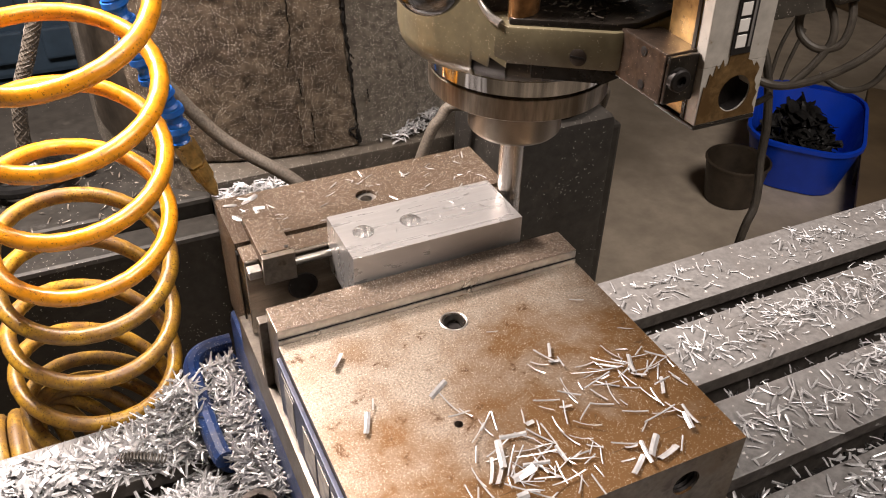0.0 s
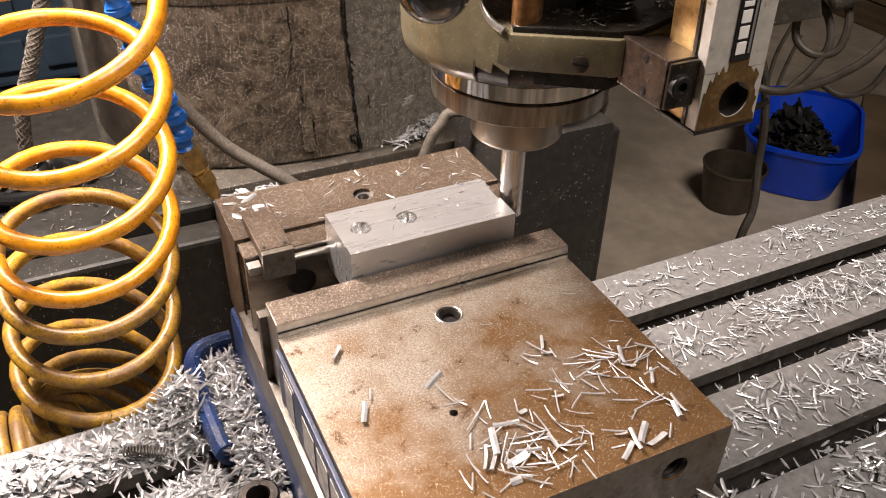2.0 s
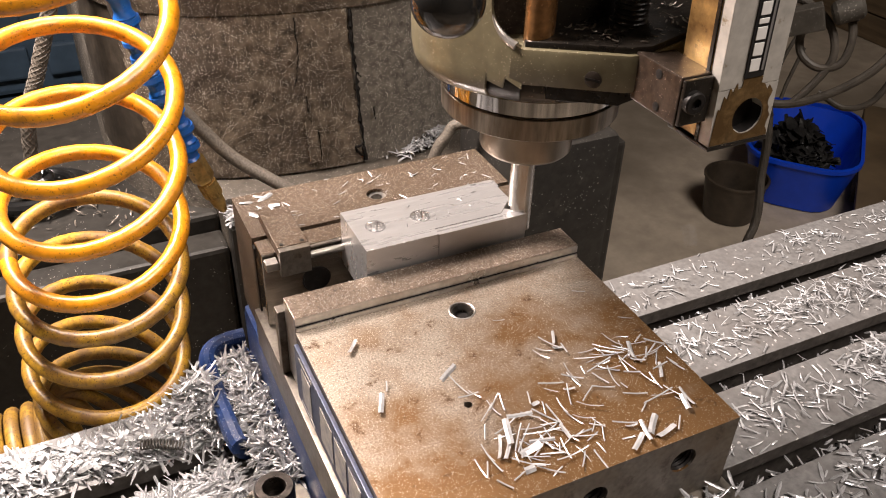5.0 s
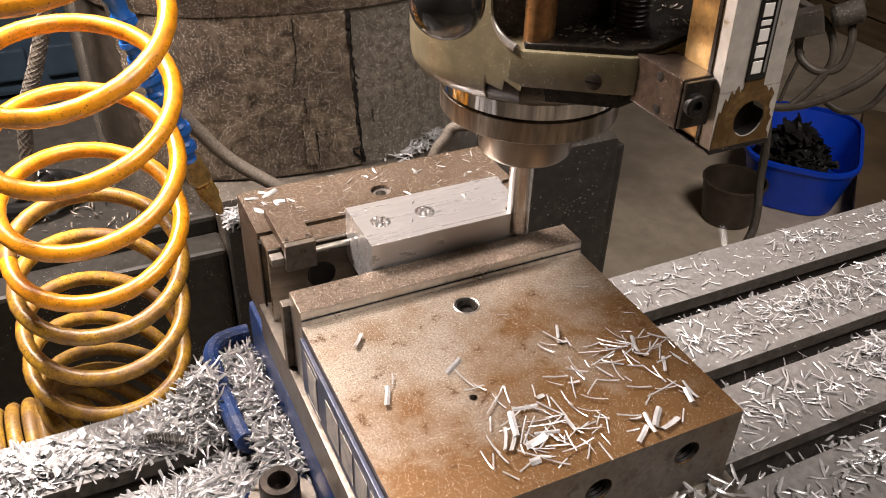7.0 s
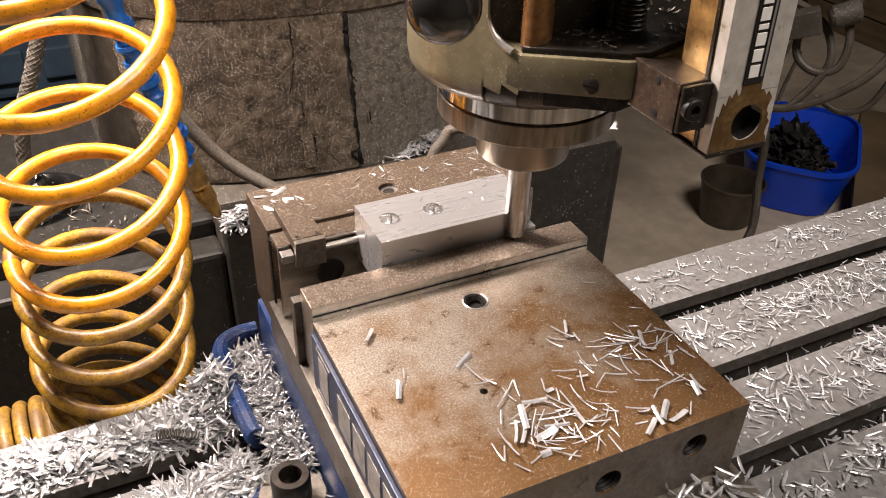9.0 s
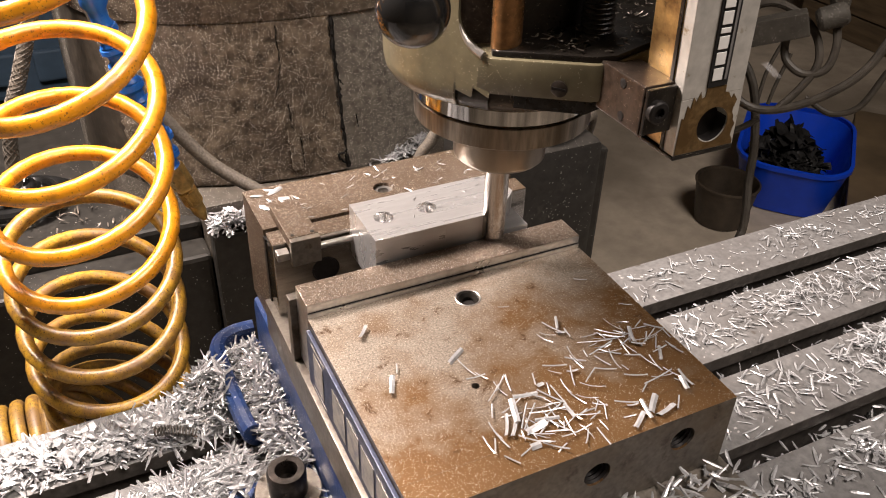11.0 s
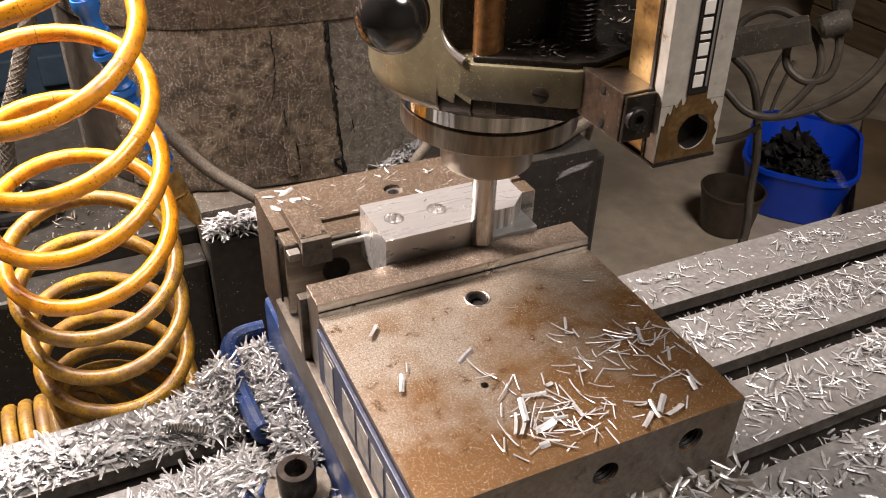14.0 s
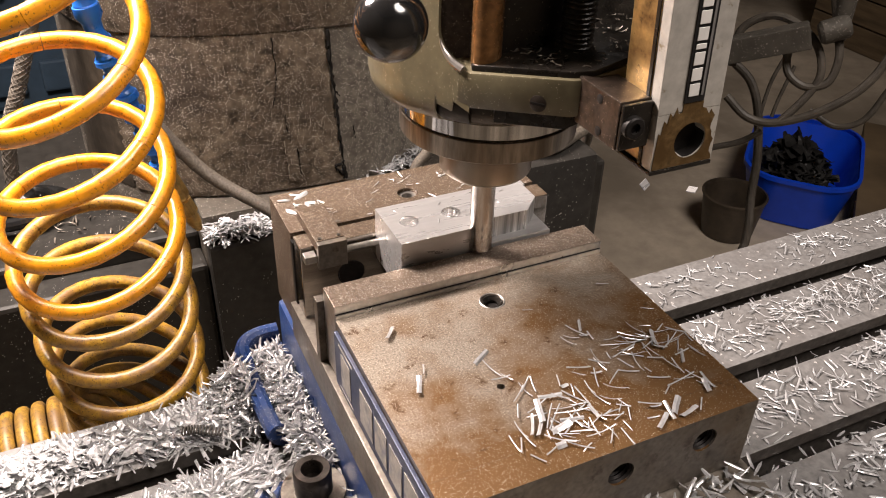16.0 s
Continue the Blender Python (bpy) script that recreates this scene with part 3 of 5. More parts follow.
part("body", box(0.0072, 0.0232, 0.0505, 0.0865, ZF + 0.0014, ZF + 0.0075, bevel=0.0005), M_FIXED, stop)
part("front_lip", box(0.0072, 0.0232, 0.0465, 0.0503, 0.1065, ZF + 0.0073, bevel=0.0005), M_SIDE, stop)
part("clamp_bar", box(0.0005, 0.0070, 0.0490, 0.0550, ZF - 0.0050, ZF - 0.0005, bevel=0.0005), M_STEEL, stop)
part("rod", tube([(0.0225, 0.0530, 0.1118), (0.0428, 0.0530, 0.1118)], 0.0019, 14), M_STEEL, stop, "bright round stop rod", smooth=True)
for x, y in ((0.0100, 0.0525), (0.0205, 0.0525)):
    part("set_screw", lathe([(0.0011, 0.0), (0.0011, 0.0003), (0, 0.0003)], (x, y, ZF + 0.0075), 12), M_GREASE_SHADE, stop, smooth=True)

# ---- clamp bolt ----
clamp = thing("hold_down_bolt", (-0.0216, -0.0161, 0.0127), "dark socket-head bolt with washer holding the vise", "bolt", on_table=True)
part("washer", lathe([(0.0085, 0), (0.0170, 0), (0.0170, 0.003), (0.0085, 0.003)], (-0.0216, -0.0161, 0.0127), 36), M_BED, clamp, "dusty steel washer", smooth=True)
part("bolt_head", lathe([(0, 0), (0.0100, 0), (0.0100, 0.0140), (0.0092, 0.0152), (0.0058, 0.0152), (0.0054, 0.0146), (0.0054, 0.0060), (0, 0.0060)], (-0.0216, -0.0161, 0.0158), 36), M_BOLT, clamp, smooth=True)

# ---- spindle head ----
AX, AY = 0.125, 0.0213
head = thing("spindle_unit", (AX, AY, 0.20), "beige painted milling head with greasy black lug", "milling machine")
prof = [(0.030, 0.2060), (0.0440, 0.2060), (0.0475, 0.2068), (0.0530, 0.2105), (0.0560, 0.2160), (0.0570, 0.2220), (0.0570, 0.60)]
def lifted(bm):
    """Lifts the lower lip on the operator's side to fit the camera's view."""
    for v in bm.verts:
        a = math.atan2(v.co.y - AY, v.co.x - AX) - radians(240)
        v.co.z += 0.0062 * max(0.0, math.cos(a)) * (1 - min(1.0, max(0.0, (v.co.z - 0.206) / 0.016)))
    return bm


part("housing", lifted(lathe(prof, (AX, AY, 0), 64)), M_PAINT, head, smooth=True)
RISE = Matrix(((1, 0, 0, 0), (0, 1, 0, 0), (0.22, 0, 1, -0.22 * 0.0872), (0, 0, 0, 1)))
def risen(bm):
    bmesh.ops.transform(bm, matrix=RISE, verts=[v for v in bm.verts if v.co.x > 0.0872])
    return bm
arc = [(AX + 0.0572 * math.cos(radians(a)), AY + 0.0572 * math.sin(radians(a))) for a in range(0, 204, 6)]
bm = risen(prism(arc + [(0.0862, -0.0332), (0.1118, -0.0652), (0.1180, -0.0690), (0.1750, -0.0690), (0.1810, -0.03)], 0.2275, 0.2425, bevel=0.0014))
part("lug", bm, M_PAINT, head, "painted front lug of the head", smooth=True)
def cheek_r(a):
    """Radius of the painted side: round, then running on straight to the lug's corner."""
    return 0.0575 if a <= 204 else 0.0575 / math.cos(radians(a - 204))


def flare(z):
    return float(np.interp(z, [p[1] for p in prof[1:]], [p[0] for p in prof[1:]])) / 0.057


def cheek_foot(a):
    """Paint's lower edge: two teeth before the corner, fitted to the camera's view."""
    return float(np.interp(a, [219.2, 220.0, 227.6, 228.2, 234.5], [0.2061, 0.2245, 0.2232, 0.2280, 0.2258]))


def cheek_point(a, z, k=1.0):
    r = (0.0575 * flare(z) + (cheek_r(a) - 0.0575) * min(1.0, max(0.0, (z - 0.206) / 0.02)) ** 0.7) * k
    return (AX + r * math.cos(radians(a)), AY + r * math.sin(radians(a)), z)


def cheek(angles, foot, top, k, rows=14):
    bm = bmesh.new()
    cols = []
    for a in angles:
        z0 = foot(a)
        cols.append([bm.verts.new(cheek_point(a, z0 + (top - z0) * i / rows, k)) for i in range(rows + 1)])
    for p, q in zip(cols, cols[1:]):
        for i in range(rows):
            bm.faces.new((p[i], p[i + 1], q[i + 1], q[i]))
    return bm


steps = [190 + 44.6 * i / 90 for i in range(91)]
part("cheek", lifted(cheek(steps, cheek_foot, 0.2421, 1.0)), M_PAINT, head, "painted side running into the lug's corner, toothed below", smooth=True)
# Black sheets under the lip and lug stand in for the shade there.
part("oily_underlip", lifted(cheek([216 + i for i in range(19)], lambda a: 0.2066, 0.2300, 0.972)), M_SLOT, head, "lower lip of the head, blackened for shade", smooth=True)
bm = lathe([(0.0446, 0.2055), (0.0490, 0.2066), (0.0545, 0.2108), (0.0575, 0.2165), (0.0584, 0.2220), (0.0584, 0.2276)], (AX, AY, 0), 120)
away = [f for f in bm.faces if not 230 < math.degrees(math.atan2(f.calc_center_median().y - AY, f.calc_center_median().x - AX)) % 360 < 335]
bmesh.ops.delete(bm, geom=away, context="FACES")
part("oily_underside", lifted(bm), M_GREASE_SHADE, head, "black sheet standing for the shade beneath the lug", smooth=True)
# side of the head, its edge sweeping down to the corner in a fillet
levels = [0.2421 + 0.0012 * i for i in range(13)] + [0.30, 0.56]
bm = bmesh.new()
rings = []
for z in levels:
    q = min(1.0, (z - 0.2421) / 0.0140)
    end = 234.4 - 14 * math.sqrt(1 - (1 - q) ** 2)
    ring = [bm.verts.new((AX + cheek_r(a) * math.cos(radians(a)), AY + cheek_r(a) * math.sin(radians(a)), z)) for a in [60 + (end - 60) * i / 40 for i in range(41)]]
    ring += [bm.verts.new((AX + 0.046 * math.cos(radians(end)), AY + 0.046 * math.sin(radians(end)), z)), bm.verts.new((AX, AY + 0.01, z))]
    rings.append(ring)
for p, q in zip(rings, rings[1:]):
    for i in range(len(p)):
        j = (i + 1) % len(p)
        bm.faces.new((p[i], p[j], q[j], q[i]))
bm.faces.new(rings[0][::-1])
bm.faces.new(rings[-1])
part("side_wall", bm, M_PAINT, head, "painted side of the head", smooth=True)
# Bright tube stands in for the glossy highlight along the fillet.
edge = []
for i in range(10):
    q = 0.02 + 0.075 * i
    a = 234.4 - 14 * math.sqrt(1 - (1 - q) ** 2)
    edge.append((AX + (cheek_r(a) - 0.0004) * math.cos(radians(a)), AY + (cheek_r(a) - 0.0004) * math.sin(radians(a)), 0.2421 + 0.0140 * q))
part("worn_edge", tube(edge, [0.0017 - 0.0013 * i / 9 for i in range(10)], 8), M_STEEL, head, "bright metal strip standing for the highlight along the edge", smooth=True)
bm = risen(prism([(0.0955, -0.0370), (0.1135, -0.0600), (0.17, -0.0620), (0.17, -0.02), (0.11, -0.01)], 0.2200, 0.2273))
part("lug_underside", bm, M_GREASE_SHADE, head, "underside of the lug, blackened for shade", smooth=True)
bm = risen(prism([(0.0872, -0.0318), (0.1120, -0.0632), (0.1185, -0.0680), (0.1745, -0.0680), (0.1800, -0.03), (0.1800, 0.02), (0.11, 0.02)], 0.2422, 0.2450, bevel=0.0008))
part("lug_top", bm, M_GREASE_SHADE, head, "black greasy top of the lug", smooth=True)
part("lug_screw", lathe([(0.0033, 0), (0.0033, 0.0003), (0.0029, 0.0005), (0, 0.0005)], (0.1037, -0.0555, 0.2362), 24, (-0.78, -0.63, 0)), M_BOLT, head, "dark slotted screw", smooth=True)
part("screw_slot", box(-0.0028, 0.0028, -0.0005, 0.0005, 0.0003, 0.0008, m=Matrix.Translation((0.1037, -0.0555, 0.2362)) @ Vector((-0.78, -0.63, 0)).to_track_quat("Z", "Y").to_matrix().to_4x4()), M_SLOT, head)
prof = [(0.0, 0.1898), (0.0390, 0.1898), (0.0412, 0.1899), (0.0425, 0.1908), (0.0428, 0.2006), (0.0424, 0.2011), (0.0414, 0.2011), (0.0414, 0.2018)]
part("quill_nose", lathe(prof, (AX, AY, 0), 72), M_NOSE, head, "oil-stained turned steel spindle nose", smooth=True)
part("ring", lathe([(0.0414, 0.2018), (0.0424, 0.2019), (0.0428, 0.2024), (0.0428, 0.2092), (0.0420, 0.2098), (0.0405, 0.2098), (0.02, 0.2098)], (AX, AY, 0), 72), M_CHROME, head, "polished steel ring", smooth=True)
# Black slab laid over the housing as the shade of the recess.
sector = [(AX + r * math.cos(radians(a)), AY + r * math.sin(radians(a))) for a, r in [(-124, 0.0570)] + [(k, 0.0585) for k in range(-118, 11, 6)]]
part("recess", prism(sector + [(AX + 0.03, AY), (AX - 0.01, AY - 0.02)], 0.2440, 0.56), M_GREASE_SHADE, head, "greasy black slab standing for the shaded recess behind the posts", smooth=True)
# Brown sector puts the soft shading beside the post into the colour.
wall = [(AX + 0.0577 * math.cos(radians(a)), AY + 0.0577 * math.sin(radians(a))) for a in range(206, 238, 3)]
part("inner_wall", prism(wall + [(AX - 0.02, AY - 0.035), (AX - 0.04, AY - 0.01)], 0.2440, 0.56), M_BLOCK, head, "brown wall, its tone standing for the shading beside the post", smooth=True)
post = part("post", tube([(0.0942, -0.0300, 0.242), (0.0942, -0.0300, 0.50)], 0.0060, 24), M_RUST, head, "rusty brown round post", smooth=True)
bm = bmesh.new()
pr = []
z = 0.2475
while z < 0.36:
    pr += [(0.0056, z), (0.0066, z + 0.0009), (0.0056, z + 0.0018)]
    z += 0.0019
part("threaded_rod", lathe(pr, (0.1235, -0.0470, 0), 24), M_GREASE_SHADE, head, "black oily threaded rod", smooth=True)
part("rod_nut", lathe([(0.0056, 0.2475), (0.0090, 0.2475), (0.0090, 0.2520), (0.0056, 0.2530)], (0.1235, -0.0470, 0), 6), M_GREASE_SHADE, head)

mill = thing("end_mill", (AX, AY, 0.160), "bright steel end mill turning in a collet", "cutting tool")
part("collet_nut", lathe([(0, 0.1665), (0.0195, 0.1665), (0.0212, 0.1668), (0.0226, 0.1682), (0.0229, 0.1690), (0.0229, 0.1840), (0.0233, 0.1842), (0.0233, 0.1896), (0, 0.1896)], (AX, AY, 0), 48), M_NOSE, mill, "turned steel collet nut", smooth=True)
bm = bmesh.new()
rings = []
for k in range(40):
    z = ZL + 0.0002 + (0.168 - ZL) * k / 39
    row = []
    for a in range(36):
        th = a * math.tau / 36
        flute = max(0.0, math.cos(3 * (th - z * 260))) ** 2 * (0.00025 if z < 0.138 else 0.0)
        row.append(bm.verts.new((AX + (0.0062 - flute) * math.cos(th), AY + (0.0062 - flute) * math.sin(th), z)))
    rings.append(row)
for p, q in zip(rings, rings[1:]):
    for i in range(36):
        bm.faces.new((p[i], p[(i + 1) % 36], q[(i + 1) % 36], q[i]))
bm.faces.new(rings[0][::-1])
part("cutter", bm, M_TOOL, mill, smooth=True)

lever = thing("quill_lever", (0.0560, -0.0290, 0.2620), "glossy black ball knob on a steel lever", "handle")
part("knob", lathe([(0.0138 * math.sin(math.pi * i / 20), -0.0138 * math.cos(math.pi * i / 20)) for i in range(21)], (0.0550, -0.0290, 0.2640), 40), M_BLACK, lever, smooth=True)
part("rod", tube([(0.0550, -0.0290, 0.2740), (0.0480, -0.0320, 0.40)], 0.0045, 14), M_STEEL, lever, smooth=True)

# ---- mounting block and scale ----
block = thing("scale_bracket", (0.119, -0.079, 0.232), "brown-stained steel bracket block with drilled holes", "bracket")
bm = box(0.1143, 0.1285, -0.0910, -0.0650, 0.2312, 0.2496, bevel=0.0006)
part("body", bm, M_BLOCK, block)
# Flat black discs stand for the shaded drilled holes.
for y, z in ((-0.0791, 0.2462), (-0.0803, 0.2343)):
    part("hole", lathe([(0.0018, 0.0002), (0.0016, 0.0003), (0, 0.0003)], (0.1143, y, z), 16, (-1, 0, 0)), M_SLOT, block, smooth=True)
part("end_plate", box(0.1146, 0.1270, -0.0930, -0.0912, 0.2318, 0.2490, bevel=0.0006), M_GREASE_SHADE, block, "black greasy end of the bracket")
part("cap_screw", lathe([(0.0042, 0), (0.0042, 0.0020), (0.0036, 0.0026), (0.0020, 0.0026), (0.0020, 0.0010), (0, 0.0010)], (0.1187, -0.0930, 0.2409), 24, (0, -1, 0)), M_SLOT, block, "black socket cap screw", smooth=True)

LEAN = Matrix(((1, 0, -0.048, 0.048 * 0.221), (0, 1, 0, 0), (0, 0, 1, 0), (0, 0, 0, 1)))
dro = thing("linear_scale", (0.141, -0.085, 0.2215), "scuffed silver linear encoder scale with amber oil stains", "linear scale")
def scale_part(name, mat, *a, label="", **k):
    bm = box(*a, **k)
    bmesh.ops.transform(bm, matrix=LEAN, verts=bm.verts)
    return part(name, bm, mat, dro, label)
scale_part("side_rail", M_AMBER, 0.1290, 0.1545, -0.0900, -0.0740, 0.2225, 0.46, bevel=0.001, label="amber oil-stained side of the scale")
scale_part("front_cover", M_SCALE, 0.1285, 0.1560, -0.0955, -0.0902, 0.2440, 0.46, bevel=0.0003)
bm = prism_y([(0.1285, 0.2222), (0.1560, 0.2222), (0.1560, 0.2439), (0.1285, 0.2439)], -0.0955, -0.0902, holes=[(0.1443, 0.2322, 0.0069)])
bmesh.ops.transform(bm, matrix=LEAN, verts=bm.verts)
part("end_cap", bm, M_SCALE, dro, "scuffed silver end with a round hole")
# Black lining paints in the shade of the round hole.
part("hole_lining", lathe([(0.0068, 0.0049), (0.0068, 0.0001), (0, 0.0001)], LEAN @ Vector((0.1443, -0.0903, 0.2322)), 28, (0, -1, 0)), M_SLOT, dro, "dark inside of the round hole", smooth=True)
rng = random.Random(21)
ragged = [(0.1288, 0.2226), (0.1556, 0.2226)]
for k in range(11):
    ragged.append((0.1556 - rng.uniform(0, 0.0022) - (0.0016 if k > 6 else 0), 0.2245 + k * 0.0016))
ragged += [(0.1520, 0.2432), (0.1512, 0.2414), (0.1496, 0.2440), (0.1478, 0.2446), (0.1478, 0.2472), (0.1392, 0.2472), (0.1388, 0.2440), (0.1374, 0.2436), (0.1366, 0.2462), (0.1352, 0.2428), (0.1338, 0.2446), (0.1330, 0.2404), (0.1316, 0.2418), (0.1308, 0.2366), (0.1298, 0.2372), (0.1292, 0.2300)]
bm = prism_y(ragged, -0.0958, -0.0956, holes=[(0.1443, 0.2322, 0.0070)])
bmesh.ops.transform(bm, matrix=LEAN, verts=bm.verts)
part("stain_patch", bm, M_CAP, dro, "brown flaking patch round the hole")
scale_part("groove", M_GREASE_SHADE, 0.1279, 0.1284, -0.0900, -0.0884, 0.2226, 0.46, label="dark groove beside the cover")
scale_part("base_edge", M_GREASE_SHADE, 0.1280, 0.1560, -0.0960, -0.0730, 0.2205, 0.2221, bevel=0.0005)
lab = scale_part("label_strip", M_LABEL, 0.1388, 0.1474, -0.0961, -0.0956, 0.2475, 0.32, label="black label strip with plain bars")
# brand mark as plain pale blocks in a row
z = 0.2500
for k in range(8):
    h = 0.0019 if k == 3 else 0.0046
    bm = box(0.1398, 0.1442, -0.0965, -0.0962, z, z + h, bevel=0.0002)
    bmesh.ops.transform(bm, matrix=LEAN, verts=bm.verts)
    part("print_bar", bm, M_WHITE, lab)
    z += h + 0.0011
bm = box(0.1452, 0.1462, -0.0965, -0.0962, 0.2500, 0.3000)
bmesh.ops.transform(bm, matrix=LEAN, verts=bm.verts)
part("print_bar", bm, M_GREYP, lab)

# ---- machine column and castings behind the table ----
column = thing("machine_column", (0.10, 0.50, FLOOR), "grimy dark machine column specked with fine chips", "machine column")
FRONT = spline([(-0.052, 0.60, 0), (-0.052, 0.465, 0), (-0.036, 0.395, 0), (0.0, 0.352, 0), (0.046, 0.331, 0), (0.100, 0.321, 0), (0.150, 0.319, 0), (0.190, 0.325, 0),
                (0.231, 0.344, 0), (0.262, 0.370, 0), (0.285, 0.42, 0), (0.295, 0.50, 0), (0.295, 0.60, 0)], 6)
def col_y(x):
    """The column's front at x."""
    return float(np.interp(x, [p.x for p in FRONT], [p.y for p in FRONT]))


part("body", prism([(p.x, p.y) for p in FRONT] + [(0.295, 0.8), (-0.052, 0.8)], FLOOR, 0.140), M_COLGREY, column, smooth=True)
part("collar", prism([(p.x + 0.002 * (1 if p.x > 0.12 else -1) * (p.y > 0.36), p.y - 0.003) for p in FRONT] + [(0.297, 0.8), (-0.054, 0.8)], 0.1402, 0.70, bevel=0.0012), M_COLUMN, column, smooth=True)
# caked plate of grime, proud of the casting, with a ragged edge and cracks
rng = random.Random(4)


def caked(x0, x1, z0, z1, proud, nx, nz, lean=0.0, rag=0.0016):
    """A thin caked layer on the column between x0 and x1, its two upright edges ragged."""
    bm = bmesh.new()
    rows = []
    for j in range(nz + 1):
        z = z0 + (z1 - z0) * j / nz
        a, b = x0 + rng.uniform(-rag, rag) * 0.6 + lean * (z - z0), x1 + rng.uniform(-rag, rag) + lean * (z - z0)
        row = [bm.verts.new((a, col_y(a) + 0.002, z))]
        for i in range(nx + 1):
            x = a + (b - a) * i / nx
            row.append(bm.verts.new((x, col_y(x) - proud - 0.0006 * noise.noise((x * 90, z * 90, 1.7)), z)))
        row.append(bm.verts.new((b + 0.0006, col_y(b) + 0.002, z)))
        rows.append(row)
    for p, q in zip(rows, rows[1:]):
        for i in range(len(p) - 1):
            bm.faces.new((p[i], p[i + 1], q[i + 1], q[i]))
    return bm


part("oily_flank", caked(-0.0512, -0.0215, 0.0015, 0.1398, 0.0012, 16, 20, 0.0, 0.0004), M_FLANK, column, "smooth flank of the column, darkened for its weaker light")
part("caked_layer", caked(-0.02, 0.1475, 0.0015, 0.1398, 0.0022, 60, 52, -0.085), M_COLUMN, column, "brown caked grime on the column, cracked")
part("caked_flake", caked(0.0995, 0.1085, 0.010, 0.048, 0.0052, 8, 16, -0.06, 0.0009), M_COLUMN, column, "loose flake of caked grime")


def crack(path, w):
    line = spline([(a, b, 0) for a, b in path], 7)
    bm = tube([(p.x + rng.uniform(-0.0007, 0.0007), col_y(p.x) - 0.0030, p.y + rng.uniform(-0.001, 0.001)) for p in line], [w * rng.uniform(0.25, 1.0) for _ in line], 6)
    part("crack", bm, M_CRACK, column, "black crack in the grime")


crack([(0.1385, 0.1380), (0.1400, 0.110), (0.1425, 0.085), (0.1440, 0.06), (0.1465, 0.030), (0.1488, 0.003)], 0.0021)
crack([(0.1425, 0.086), (0.1470, 0.080)], 0.0010)
crack([(0.1480, 0.020), (0.1400, 0.016), (0.1440, 0.010), (0.1500, 0.004)], 0.0013)
crack([(0.0945, 0.136), (0.0960, 0.112), (0.0945, 0.095), (0.0915, 0.080)], 0.0006)
crack([(0.0995, 0.070), (0.1010, 0.055)], 0.0007)
crack([(0.1010, 0.050), (0.1085, 0.036), (0.1095, 0.020), (0.1075, 0.009), (0.1000, 0.017), (0.0985, 0.036)], 0.0007)
crack([(0.1580, 0.052), (0.1585, 0.040)], 0.0008)

knee = thing("machine_saddle", (0.1, 0.31, FLOOR), "dark oily saddle casting behind the table", "machine casting")
part("body", box(0.020, 0.24, 0.286, 0.303, FLOOR, -0.020, bevel=0.004), M_GEAR, knee)
part("top_ledge", box(0.020, 0.34, 0.304, 0.62, FLOOR, -0.001, bevel=0.004), M_LEDGE, knee, "smooth oily grey ledge under the column", smooth=True)
part("ledge", box(-0.45, 0.0195, 0.332, 0.60, FLOOR, -0.030, bevel=0.004), M_GEAR, knee)
part("lower_casting", box(-0.45, 0.0195, 0.300, 0.3315, FLOOR, -0.045, bevel=0.004), M_GEAR, knee)
gear = thing("feed_gearbox", (0.27, 0.27, FLOOR), "dark dusty gearbox housing beside the column", "machine casting")
part("housing", box(0.232, 0.333, 0.20, 0.303, FLOOR, 0.048, bevel=0.008), M_GEAR, gear, smooth=True)
part("side_cover", box(0.3335, 0.350, 0.215, 0.30, -0.20, 0.030, bevel=0.003), M_GEAR, gear)

# ---- coolant line ----
loc = thing("coolant_nozzle", (0.0, 0.26, 0.02), "blue segmented coolant line with brass nozzle", "coolant hose")
SEAT, TIP = (-0.0063, 0.25, 0.0708), (0.0113, 0.25, 0.0218)
line = spline([(-0.0385, 0.25, 0.222), (-0.0322, 0.25, 0.1767), (-0.0262, 0.25, 0.1519), (-0.0195, 0.25, 0.1240), (-0.0100, 0.25, 0.0980), SEAT], 2)
for i in range(len(line) - 1):
    d = line[i + 1] - line[i]
    L = d.length
    part("segment", lathe([(0.0048, 0), (0.0082, 0.0012), (0.0086, L * 0.35), (0.0060, L * 0.55), (0.0056, L * 0.85), (0.0074, L)], line[i], 20, d), M_LOC, loc, smooth=True)
d = (Vector(TIP) - Vector(SEAT)).normalized()
L = (Vector(TIP) - Vector(SEAT)).length
part("hex_body", lathe([(0.0050, 0), (0.0080, 0.0005), (0.0082, 0.0012), (0.0082, L * 0.36), (0.0074, L * 0.40), (0.0050, L * 0.41)], SEAT, 6, d), M_BRASS, loc, "brass hexagon of the nozzle")
collar = bmesh.new()
add_lathe(collar, [(0.0045, L * 0.42), (0.0066, L * 0.44), (0.0066, L * 0.66), (0.0060, L * 0.68), (0.0040, L * 0.68)], SEAT, 40, d)
for k, v in enumerate(collar.verts):
    if k % 2:
        v.co = v.co + (v.co - Vector(SEAT) - d * (v.co - Vector(SEAT)).dot(d)) * 0.07
part("knurled_collar", collar, M_BRASS, loc, "knurled brass collar")
part("tip", lathe([(0.0050, L * 0.68), (0.0054, L * 0.70), (0.0050, L * 0.84), (0.0026, L * 0.98), (0.0014, L), (0, L)], SEAT, 20, d), M_BRASS, loc, "tapered brass tip", smooth=True)
hose = thing("grey_hose", (0.03, 0.28, 0.0), "grey hose running down behind the vise", "hose")
